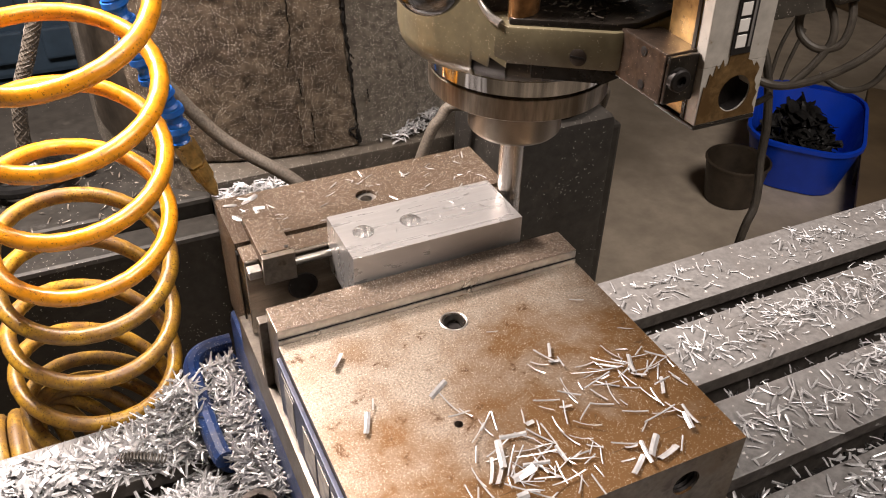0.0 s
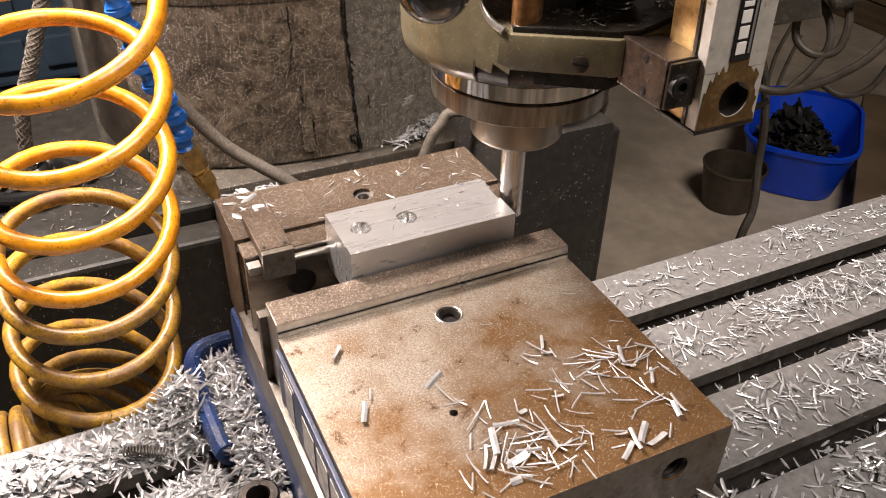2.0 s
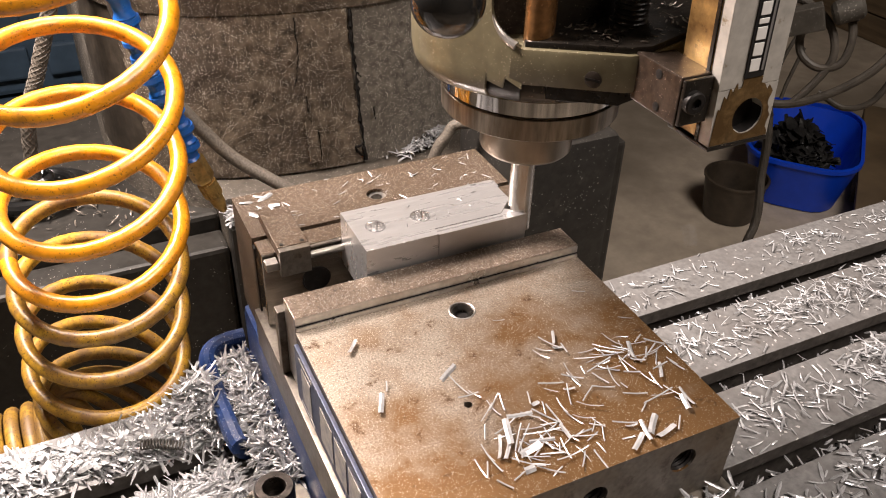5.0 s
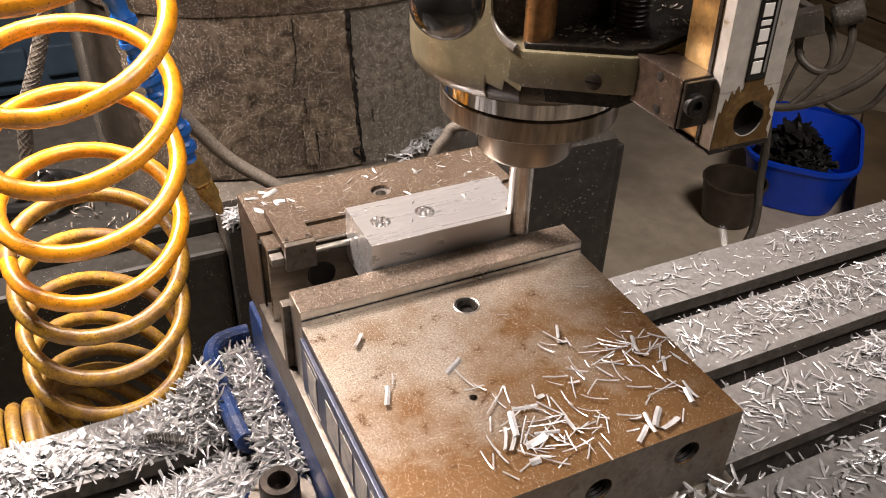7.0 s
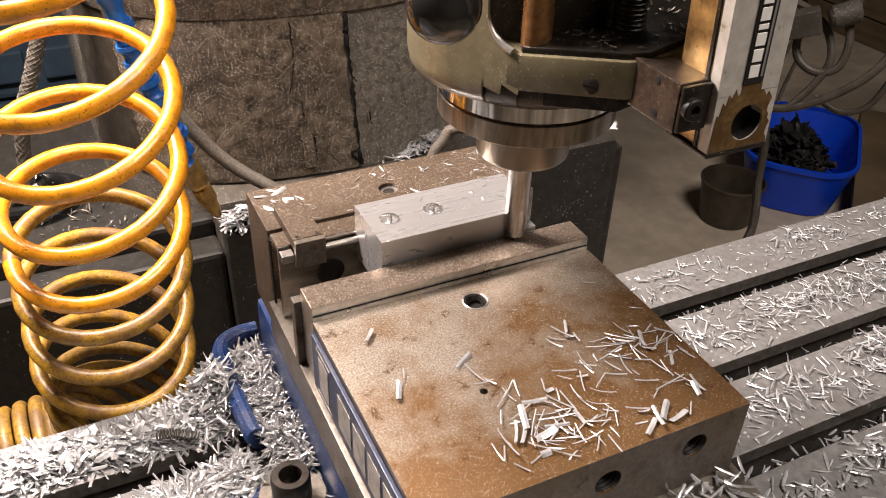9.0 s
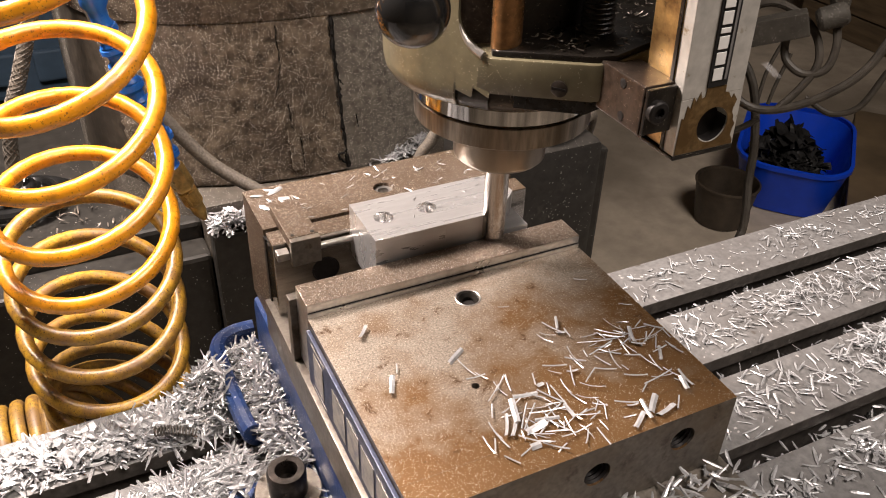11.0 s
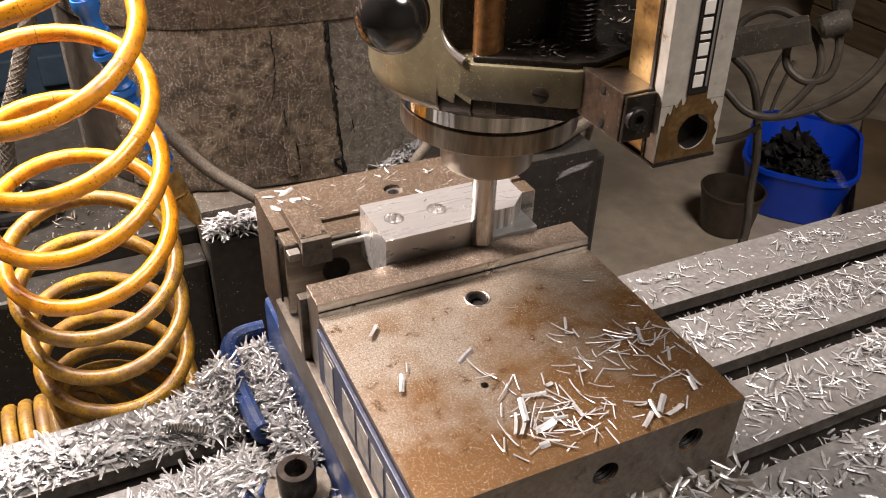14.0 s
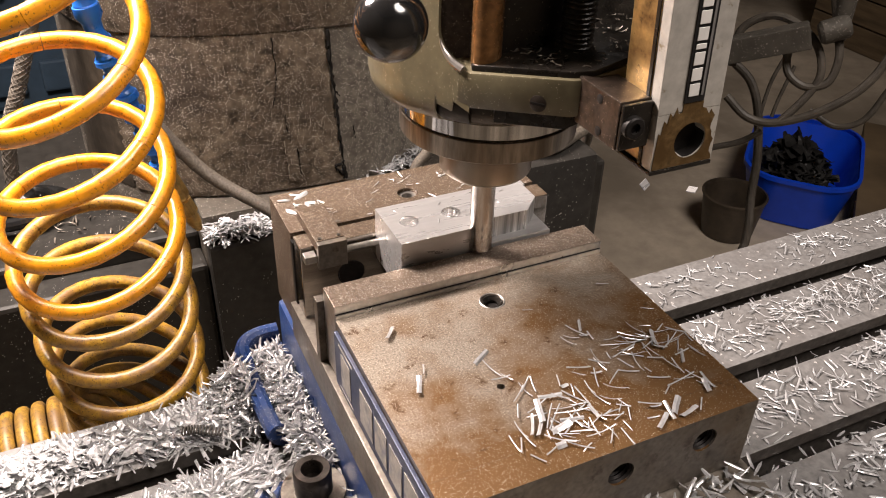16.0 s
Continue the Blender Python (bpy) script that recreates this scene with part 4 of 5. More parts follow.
part("tube", tube(spline([(-0.040, 0.305, 0.26), (-0.036, 0.303, 0.19), (-0.029, 0.302, 0.15), (-0.016, 0.302, 0.112), (0.001, 0.298, 0.083), (0.03, 0.285, 0.045), (0.075, 0.26, 0.012), (0.11, 0.24, -0.03)], 8), 0.0052, 12), M_HOSE, hose, smooth=True)
hose = thing("pale_hose", (0.25, 0.2, 0.05), "pale grey hose lying across the gearbox", "hose")
part("tube", tube(spline([(0.176, 0.272, -0.03), (0.1947, 0.270, 0.0234), (0.2031, 0.268, 0.0376), (0.2131, 0.264, 0.0500), (0.238, 0.232, 0.0575), (0.286, 0.212, 0.054), (0.325, 0.228, 0.053), (0.350, 0.245, 0.046), (0.362, 0.27, 0.0)], 8), 0.0048, 12), M_HOSE, hose, smooth=True)
hose = thing("braided_hose", (-0.13, 0.33, 0.0), "braided grey hose hanging beside crates", "hose")
line = spline([(-0.030, 0.40, 0.26), (-0.0648, 0.40, 0.1587), (-0.090, 0.40, 0.095), (-0.1089, 0.40, 0.048), (-0.118, 0.40, -0.028)], 24)
part("tube", tube(line, 0.0056, 12), M_HOSE, hose, smooth=True)
for way in (1, -1):
    for k in range(8):
        pts = []
        for i, p in enumerate(line):
            d = (line[min(i + 1, len(line) - 1)] - line[max(i - 1, 0)]).normalized()
            u = d.cross(Vector((0, 1, 0))).normalized()
            w = math.tau * k / 8 + way * i * 0.42
            pts.append(p + (u * math.cos(w) + d.cross(u) * math.sin(w)) * (0.0055 + 0.0002 * way * math.sin(i * 1.44)))
        part("strand", tube(pts, 0.0006, 5), M_HOSE, hose, smooth=True)

# ---- yellow coiled air hose: quarter turns that stretch with the table ----
RISES = (-0.0347, 0.0002, 0.0341, 0.0689, 0.0964, 0.1326, 0.1716, 0.2119, 0.2633, 0.3140, 0.3648)
COIL_TUBE = 0.0046
coil = thing("coiled_air_hose", (-0.08, 0.145, -0.09), "yellow coiled air hose spotted with grime", "air hose")
coil_parts = []
STEPS = 32
heights = [v.x for v in spline([(z, 0, 0) for z in RISES], STEPS)]


def coil_point(i):
    """The hose's line: round a leaning axis, each turn tilted a little."""
    i = max(0, min(i, len(heights) - 1))
    q = (i / STEPS - 1) / 9
    th = -math.pi / 2 + math.tau * i / STEPS
    r = 0.0444 + 0.0045 * q
    return Vector((-0.0853 + 0.0306 * q - 0.0095 * q * q + r * math.cos(th), 0.1505 - 0.0401 * q - 0.0041 * q * q + r * math.sin(th),
                   heights[i] + (-0.0087 + 0.037 * q - 0.0247 * q * q) * math.cos(th) + (0.0117 + 0.0036 * q - 0.0025 * q * q) * math.sin(th)))


def coil_pull(i, dx, dy):
    """How far a place on the hose goes when the table has gone dx, dy: much at the foot, hardly at the top."""
    w = max(0.0, 1 - i / STEPS / 9)
    th = -math.pi / 2 + math.tau * i / STEPS
    c, s = math.cos(th), math.sin(th)
    return Vector((dx * (0.88 * w - 0.047) + dy * (0.029 - 0.134 * w), dx * (0.022 * w - 0.062) + dy * (1.12 * w - 0.143),
                   dx * (0.107 * w - 0.076 * w * w + 0.083 * c - 0.012 * s) + dy * (0.067 * w + 0.133 * w * w + 0.07 * c + 0.096 * s)))


def coil_pose(i, dx, dy):
    """The pose of the piece from i to i + 4: its two ends stay on the hose's line."""
    if i < 0:
        return Matrix.Translation(coil_pull(0, dx, dy))
    a, b = coil_point(i), coil_point(i + 4)
    u, v = a + coil_pull(i, dx, dy), b + coil_pull(i + 4, dx, dy)
    turn = (b - a).rotation_difference(v - u).to_matrix().to_4x4()
    base = BASE["coiled_air_hose"]
    return Matrix.Translation((u + v) / 2 - base) @ turn @ Matrix.Translation(base - (a + b) / 2)


for k in range(0, len(heights) - 1, 4):
    pts = [coil_point(i) for i in range(k, min(k + 5, len(heights)))]
    c = part("turn", tube(pts, COIL_TUBE, 16, caps=False, before=coil_point(k - 1), after=coil_point(k + 5)), M_YELLOW if k > 118 else M_YELLOW_DIRTY_DIM, coil, smooth=True)
    coil_parts.append((c, k))

# the slack end bends over on its side in close turns
HUB, BEND = Vector((-0.1330, 0.154, -0.0347)), 0.047
pts = []
for i in range(0, STEPS * 14 + 1):
    u = i / STEPS
    phi = radians(90) * min(1.0, u / 6.5)
    th = -math.pi / 2 - math.tau * u
    out = Vector((math.cos(phi), 0, -math.sin(phi)))
    at = HUB + out * BEND + Vector((-0.0098, -0.0012, 0)) * max(0.0, u - 6.5)
    fade = max(0.0, 1 - u)
    tilt = Vector((0, 0, (-0.0131 * math.cos(th) + 0.0113 * math.sin(th)) * fade))
    pts.append(at + (out * math.cos(th) + Vector((0, 1, 0)) * math.sin(th)) * (0.0439 - 0.002 * min(1, u / 3)) + tilt)
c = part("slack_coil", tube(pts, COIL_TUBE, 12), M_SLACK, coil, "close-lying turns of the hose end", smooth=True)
coil_parts.append((c, -1))

# plain letter blocks on the side panel
for y0, y1 in ((-0.014, -0.027), (-0.040, -0.056), (-0.059, -0.073), (-0.076, -0.090), (-0.093, -0.107)):
    part("letter_bar", box(-0.0025, -0.0023, y1, y0, 0.0800, 0.1000, bevel=0.0), M_LETTER, panel)
for z0, z1 in ((0.0765, 0.0775), (0.1030, 0.1040)):
    part("border_bar", box(-0.0025, -0.0023, -0.030, -0.011, z0, z1), M_LETTER, panel)

# ---- chips ----
rng = random.Random(11)
def blob(*centres):
    return lambda x, y: min(1.0, sum(h * math.exp(-((x - cx) / sx) ** 2 - ((y - cy) / sy) ** 2) for cx, cy, sx, sy, h in centres))
jaw_rng = random.Random(8)


def jaw_chip(x, y, turn, length, width):
    """One chip lying on the movable jaw."""
    me = chip_mesh("metal_chip", [(0, 0, 0, 0, 0, 0, length, width * (0.8 if width > 0.0015 else 0.6), jaw_rng.uniform(0.15, 0.5))], M_CHIP, (0, 0, 0))
    wide = width > 0.0015
    ob = new("metal_chip", me)
    ob.matrix_world = pose(x, y, ZB + 0.0005 + jaw_rng.uniform(0, 0.0012), jaw_rng.uniform(-35, 35), jaw_rng.uniform(-4, 4), turn)
    tagged(ob, "broad curled aluminium chip on the vise jaw" if wide else "thin bright aluminium sliver on the vise jaw", "metal chip", "chips on the vise jaw")
    TABLE_THINGS.append(ob)


jaw_chip(0.0200, -0.0217, 52, 0.009, 0.0026)
jaw_chip(0.0520, -0.0532, 32, 0.011, 0.0028)
jaw_chip(0.0187, -0.0593, 66, 0.011, 0.0026)
jaw_chip(0.0245, -0.0510, 69, 0.006, 0.0011)
jaw_chip(0.1171, -0.0706, -11, 0.0211, 0.00085)
jaw_chip(0.1156, -0.0656, 2, 0.0100, 0.00085)
jaw_chip(0.1067, -0.0759, -98, 0.0045, 0.00085)
jaw_chip(0.1252, -0.0681, -38, 0.0140, 0.00085)
jaw_chip(0.1235, -0.0705, -43, 0.0115, 0.00102)
jaw_chip(0.1234, -0.0719, -9, 0.0197, 0.00085)
jaw_chip(0.1146, -0.0758, 14, 0.0151, 0.00085)
jaw_chip(0.1172, -0.0796, -10, 0.0123, 0.00085)
jaw_chip(0.1110, -0.0832, -65, 0.0085, 0.00085)
jaw_chip(0.1160, -0.0849, -102, 0.0138, 0.00102)
jaw_chip(0.1298, -0.0643, -67, 0.0115, 0.00085)
jaw_chip(0.1336, -0.0737, -112, 0.0112, 0.00272)
jaw_chip(0.1401, -0.0703, -10, 0.0086, 0.00085)
jaw_chip(0.1471, -0.0730, -48, 0.0096, 0.00102)
jaw_chip(0.1503, -0.0789, -91, 0.0063, 0.00085)
jaw_chip(0.1330, -0.0800, -37, 0.0065, 0.00170)
jaw_chip(0.1408, -0.0779, 4, 0.0167, 0.00085)
jaw_chip(0.1400, -0.0780, 29, 0.0155, 0.00085)
jaw_chip(0.1417, -0.0788, 4, 0.0067, 0.00085)
jaw_chip(0.1273, -0.0797, -77, 0.0106, 0.00085)
jaw_chip(0.1259, -0.0854, -29, 0.0074, 0.00085)
jaw_chip(0.1471, -0.0861, -72, 0.0060, 0.00085)
jaw_chip(0.1473, -0.0898, -77, 0.0083, 0.00085)
jaw_chip(0.1385, -0.0896, -122, 0.0104, 0.00170)
jaw_chip(0.1394, -0.0870, 9, 0.0090, 0.00085)
jaw_chip(0.1299, -0.0927, -77, 0.0101, 0.00085)
jaw_chip(0.1320, -0.0942, -97, 0.0111, 0.00102)
jaw_chip(0.1349, -0.1016, -71, 0.0085, 0.00085)
jaw_chip(0.1271, -0.1021, 9, 0.0171, 0.00085)
jaw_chip(0.1301, -0.1020, -14, 0.0104, 0.00085)
jaw_chip(0.1185, -0.1044, 36, 0.0077, 0.00085)
jaw_chip(0.1389, -0.1067, -93, 0.0109, 0.00170)
jaw_chip(0.1355, -0.1098, -108, 0.0084, 0.00255)
jaw_chip(0.1355, -0.1075, -50, 0.0060, 0.00085)
jaw_chip(0.1004, -0.0754, -91, 0.0125, 0.00085)
jaw_chip(0.1001, -0.0775, -34, 0.0098, 0.00085)
jaw_chip(0.1000, -0.0788, -81, 0.0092, 0.00085)
jaw_chip(0.1058, -0.0526, -117, 0.0088, 0.00153)
jaw_chip(0.1023, -0.0550, -64, 0.0121, 0.00085)
jaw_chip(0.1046, -0.0582, -14, 0.0048, 0.00204)
jaw_chip(0.0979, -0.0574, -35, 0.0077, 0.00085)
jaw_chip(0.1070, -0.0602, -93, 0.0062, 0.00085)
jaw_chip(0.0948, -0.0600, -63, 0.0089, 0.00068)
jaw_chip(0.0896, -0.0770, -23, 0.0111, 0.00085)
jaw_chip(0.0872, -0.0809, -43, 0.0061, 0.00068)
jaw_chip(0.0928, -0.0862, -114, 0.0129, 0.00094)
jaw_chip(0.0950, -0.0832, -8, 0.0053, 0.00170)
jaw_chip(0.1006, -0.0885, 35, 0.0112, 0.00085)
jaw_chip(0.1094, -0.0877, -26, 0.0098, 0.00085)
jaw_chip(0.1193, -0.0966, -22, 0.0108, 0.00085)
jaw_chip(0.1179, -0.0909, -71, 0.0038, 0.00059)
jaw_chip(0.0975, -0.0951, -35, 0.0113, 0.00085)
jaw_chip(0.0878, -0.0976, -70, 0.0102, 0.00085)
jaw_chip(0.0913, -0.1002, -33, 0.0097, 0.00085)
jaw_chip(0.0866, -0.0907, -93, 0.0095, 0.00085)
jaw_chip(0.0527, -0.0632, -78, 0.0136, 0.00068)
jaw_chip(0.0536, -0.0696, -2, 0.0092, 0.00085)
jaw_chip(0.0567, -0.0695, -63, 0.0065, 0.00068)
jaw_chip(0.0619, -0.0768, 43, 0.0109, 0.00085)
jaw_chip(0.0651, -0.0782, -105, 0.0101, 0.00102)
jaw_chip(0.0601, -0.0802, -83, 0.0102, 0.00085)
jaw_chip(0.0563, -0.0815, 39, 0.0109, 0.00085)
jaw_chip(0.0678, -0.0880, -10, 0.0111, 0.00204)
jaw_chip(0.0719, -0.0902, -46, 0.0085, 0.00085)
jaw_chip(0.0764, -0.0814, -108, 0.0067, 0.00085)
jaw_chip(0.0775, -0.0846, 5, 0.0035, 0.00255)
jaw_chip(0.0781, -0.0923, -58, 0.0131, 0.00085)
jaw_chip(0.0815, -0.0934, -88, 0.0125, 0.00085)
jaw_chip(0.0590, -0.0948, -107, 0.0126, 0.00323)
jaw_chip(0.0546, -0.1026, -129, 0.0091, 0.00204)
jaw_chip(0.0506, -0.0907, -118, 0.0086, 0.00085)
jaw_chip(0.0525, -0.1001, -119, 0.0119, 0.00170)
jaw_chip(0.0465, -0.1006, -84, 0.0100, 0.00085)
jaw_chip(0.0466, -0.1062, -84, 0.0115, 0.00085)
jaw_chip(0.0408, -0.1059, -87, 0.0094, 0.00085)
jaw_chip(0.0426, -0.1082, -118, 0.0084, 0.00085)
jaw_chip(0.0710, -0.0963, -8, 0.0137, 0.00102)
jaw_chip(0.0715, -0.0999, -10, 0.0159, 0.00085)
jaw_chip(0.0734, -0.1002, 20, 0.0111, 0.00085)
jaw_chip(0.0807, -0.1034, -90, 0.0084, 0.00170)
jaw_chip(0.0813, -0.1071, -70, 0.0063, 0.00085)
jaw_chip(0.0859, -0.1079, -21, 0.0116, 0.00085)
jaw_chip(0.0629, -0.1056, 8, 0.0100, 0.00382)
jaw_chip(0.0694, -0.1035, -15, 0.0105, 0.00170)
jaw_chip(0.0669, -0.1064, 34, 0.0105, 0.00102)
jaw_chip(0.0725, -0.1089, -56, 0.0110, 0.00085)
jaw_chip(0.0587, -0.1116, -42, 0.0134, 0.00085)
jaw_chip(0.0578, -0.1140, 1, 0.0046, 0.00340)
jaw_chip(0.0651, -0.1178, -43, 0.0111, 0.00085)
jaw_chip(0.0768, -0.1148, 5, 0.0153, 0.00094)
jaw_chip(0.0758, -0.1111, -98, 0.0107, 0.00085)
jaw_chip(0.0797, -0.1184, 50, 0.0090, 0.00085)
jaw_chip(0.0855, -0.1214, -92, 0.0102, 0.00085)
jaw_chip(0.0459, -0.1165, -58, 0.0073, 0.00076)
jaw_chip(0.0527, -0.1150, 20, 0.0060, 0.00085)
jaw_chip(0.0610, -0.0988, 52, 0.0156, 0.00085)
jaw_chip(0.0595, -0.1048, 67, 0.0088, 0.00102)
jaw_chip(0.0593, -0.0915, 23, 0.0129, 0.00085)
jaw_chip(0.0631, -0.0997, -136, 0.0163, 0.00085)
jaw_chip(0.1051, -0.1092, -24, 0.0106, 0.00085)
jaw_chip(0.1071, -0.1113, -13, 0.0050, 0.00170)
jaw_chip(0.1104, -0.1164, -103, 0.0110, 0.00187)
jaw_chip(0.1151, -0.1145, -136, 0.0109, 0.00340)
jaw_chip(0.1186, -0.1192, 14, 0.0102, 0.00425)
jaw_chip(0.1045, -0.1197, 35, 0.0106, 0.00255)
jaw_chip(0.1260, -0.1181, -132, 0.0083, 0.00085)
jaw_chip(0.1357, -0.0273, -31, 0.0067, 0.00068)
jaw_chip(0.0889, -0.0312, -14, 0.0055, 0.00042)
small = scatter(rng, 46, 0.045, 0.150, -0.122, -0.04, ZB, (0.004, 0.011), (0.0003, 0.0006), 0.001, blob((0.078, -0.107, 0.018, 0.010, 1.0), (0.130, -0.073, 0.015, 0.009, 0.9)), lean=0.1, curl=0.3)
chips("jaw_slivers", small, "thin aluminium slivers strewn on the vise jaw", (0.09, -0.08, ZB))
spots = []
spots += scatter(rng, 230, 0.17, 0.62, 0.0475, 0.087, ZT, (0.003, 0.011), (0.0004, 0.0013), 0.003, blob((0.42, 0.068, 0.03, 0.014, 0.9), (0.27, 0.066, 0.05, 0.016, 0.6), (0.36, 0.068, 0.10, 0.016, 0.15), (0.52, 0.068, 0.06, 0.014, 0.6)))
spots += scatter(rng, 520, 0.17, 0.60, -0.017, 0.029, ZT, (0.003, 0.012), (0.0004, 0.0012), 0.006, blob((0.37, 0.006, 0.05, 0.018, 0.9), (0.45, 0.006, 0.05, 0.018, 1.0), (0.26, 0.01, 0.05, 0.018, 0.25), (0.30, 0.006, 0.06, 0.014, 0.3)))
spots += scatter(rng, 480, 0.17, 0.55, -0.081, -0.035, ZT, (0.004, 0.014), (0.0006, 0.0014), 0.010, blob((0.385, -0.055, 0.035, 0.020, 1.0), (0.30, -0.058, 0.05, 0.018, 0.2), (0.24, -0.06, 0.05, 0.018, 0.12)))
spots += scatter(rng, 320, 0.16, 0.45, -0.141, -0.098, ZT, (0.005, 0.015), (0.0008, 0.0022), 0.003, blob((0.20, -0.125, 0.04, 0.015, 0.9), (0.29, -0.118, 0.03, 0.014, 0.8), (0.17, -0.125, 0.025, 0.02, 1.0)))
chips("table_chips", spots, "bright aluminium chips scattered on the milling table", (0.35, -0.02, ZT))
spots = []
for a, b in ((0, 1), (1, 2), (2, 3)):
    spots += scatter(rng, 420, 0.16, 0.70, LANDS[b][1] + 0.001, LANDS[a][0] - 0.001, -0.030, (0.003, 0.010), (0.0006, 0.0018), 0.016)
lost = []
for a, b in ((0, 1), (1, 2), (2, 3)):
    lost += scatter(rng, 190, 0.16, 0.60, LANDS[b][1] + 0.001, LANDS[a][0] - 0.001, -0.014, (0.003, 0.009), (0.0006, 0.0018), 0.005)
chips("lost_chips", lost, "bright chips fallen among dark ones in the slots", (0.35, -0.02, -0.02))
chips("slot_chips", spots, "chips filling the table slots, darkened for the shade there", (0.35, -0.02, -0.03), M_SWARF)
# heap beside the vise
heap = scatter(rng, 1900, -0.30, -0.034, 0.047, 0.080, ZT, (0.007, 0.024), (0.0006, 0.0021), 0.007, blob((-0.055, 0.064, 0.030, 0.014, 1.0), (-0.10, 0.064, 0.03, 0.010, 1.0), (-0.145, 0.066, 0.03, 0.010, 1.0), (-0.20, 0.064, 0.05, 0.014, 0.9)), lean=0.25, curl=0.6)
heap += scatter(rng, 330, -0.075, -0.034, 0.031, 0.046, -0.018, (0.007, 0.018), (0.0006, 0.0021), 0.018, blob((-0.040, 0.038, 0.016, 0.02, 1.0), (-0.065, 0.034, 0.010, 0.006, 0.6)), curl=0.6)
heap += scatter(rng, 1550, -0.26, -0.034, -0.03, 0.028, ZT, (0.007, 0.023), (0.0006, 0.0021), 0.008, blob((-0.045, 0.010, 0.026, 0.018, 1.0), (-0.08, 0.006, 0.025, 0.014, 0.7), (-0.12, -0.01, 0.05, 0.014, 0.5)), lean=0.25, curl=0.6)
heap += scatter(rng, 950, -0.075, -0.034, 0.046, 0.088, ZT, (0.007, 0.021), (0.0006, 0.0021), 0.024, blob((-0.034, 0.082, 0.013, 0.022, 1.0), (-0.045, 0.068, 0.016, 0.02, 0.4)), curl=0.9)
heap += scatter(rng, 90, -0.20, -0.036, 0.050, 0.078, ZT + 0.006, (0.006, 0.012), (0.0030, 0.0046), 0.003, blob((-0.06, 0.064, 0.03, 0.012, 0.8), (-0.14, 0.065, 0.08, 0.010, 1.0)), lean=0.3, curl=0.7)
curl_chip = thing("coiled_chip", (-0.069, 0.049, ZT + 0.010), "dark tightly coiled metal chip in the heap", "metal chip", on_table=True)
turns = [Vector((-0.0764, 0.0536, ZT + 0.0105)).lerp(Vector((-0.0560, 0.0450, ZT + 0.0105)), k / 130) + Vector((0.0011 * math.cos(k * 0.63), 0.0024 * math.cos(k * 0.63) + 0.0012 * math.sin(k * 0.031), (0.0026 - 0.000008 * k) * math.sin(k * 0.63))) for k in range(131)]
part("coil", tube(turns, 0.0005, 6), M_SLOTWALL, curl_chip, smooth=True)
chips("chip_heap", heap, "heap of curled aluminium chips on the table", (-0.1, 0.03, ZT))
pocket = scatter(rng, 850, -0.0235, -0.006, -0.002, 0.102, 0.0125, (0.006, 0.017), (0.0006, 0.0021), 0.007, lean=0.5, curl=0.9)
pocket += scatter(rng, 120, -0.046, -0.004, -0.040, 0.002, 0.0125, (0.006, 0.017), (0.0007, 0.0025), 0.006, lean=0.4, curl=0.9)
pocket = [c for c in pocket if math.hypot(c[0] + 0.0216, c[1] + 0.0161) > 0.018]
chips("pocket_chips", pocket, "aluminium chips piled along the blue vise base", (-0.015, 0.05, 0.012))
front = scatter(rng, 130, 0.085, 0.1545, -0.172, -0.127, BED, (0.006, 0.015), (0.0007, 0.0020), 0.006, curl=0.6)
chips("bed_chips", front, "aluminium chips lying on the front of the vise bed", (0.12, -0.15, BED))
burr = [(rng.uniform(XW0, 0.0810), YW0 + rng.uniform(-0.0003, 0.0002), ZW, rng.uniform(0, 6), 0.2, 0.2, rng.uniform(0.0006, 0.0014), 0.0003, 0.3) for _ in range(18)]
burr += [(rng.uniform(0.05, 0.125), rng.uniform(0.03, 0.055), ZW + 0.0003, rng.uniform(0, 6), 0.1, 0.1, rng.uniform(0.001, 0.004), 0.0004, 0.3) for _ in range(16)]
chips("burr_chips", burr, "tiny burrs and chips on the aluminium block", (0.08, 0.03, ZW))
lug = scatter(rng, 75, 0.093, 0.150, -0.066, -0.030, 0.2452, (0.0012, 0.005), (0.0003, 0.0009), 0.0008, lambda x, y: 1.0 if (x - 0.0872) * 1.27 > -(y + 0.0318) + 0.003 else 0.0, curl=0.8)
lug = [(x, y, z + 0.22 * (x - 0.0872), *more) for x, y, z, *more in lug]
chips("lug_chips", lug, "small oily chips stuck on the black lug", (0.12, -0.05, 0.245), M_BED, on_table=False)
dust = scatter(rng, 46, 0.002, 0.15, 0.076, 0.117, ZF, (0.002, 0.007), (0.0003, 0.0007), 0.0)
dust += scatter(rng, 9, 0.003, 0.020, 0.088, 0.113, ZF, (0.006, 0.011), (0.0018, 0.0032), 0.0, lean=0.12)
chips("fixed_jaw_chips", dust, "small bright chips dusted over the fixed jaw", (0.08, 0.1, ZF))
ledge = scatter(rng, 330, 0.021, 0.075, 0.287, 0.302, -0.020, (0.006, 0.015), (0.0008, 0.002), 0.015)
ledge += scatter(rng, 22, 0.24, 0.33, 0.21, 0.30, 0.048, (0.003, 0.009), (0.0006, 0.0014), 0.001)
for x, y, z, *more in scatter(rng, 170, 0.168, 0.262, -0.011, 0.004, 0.0, (0.007, 0.016), (0.0008, 0.0020), 0.012, blob((0.215, -0.002, 0.035, 0.008, 1.0)), curl=0.5):
    ledge.append((x, col_y(x) - 0.006 + y, z, *more))
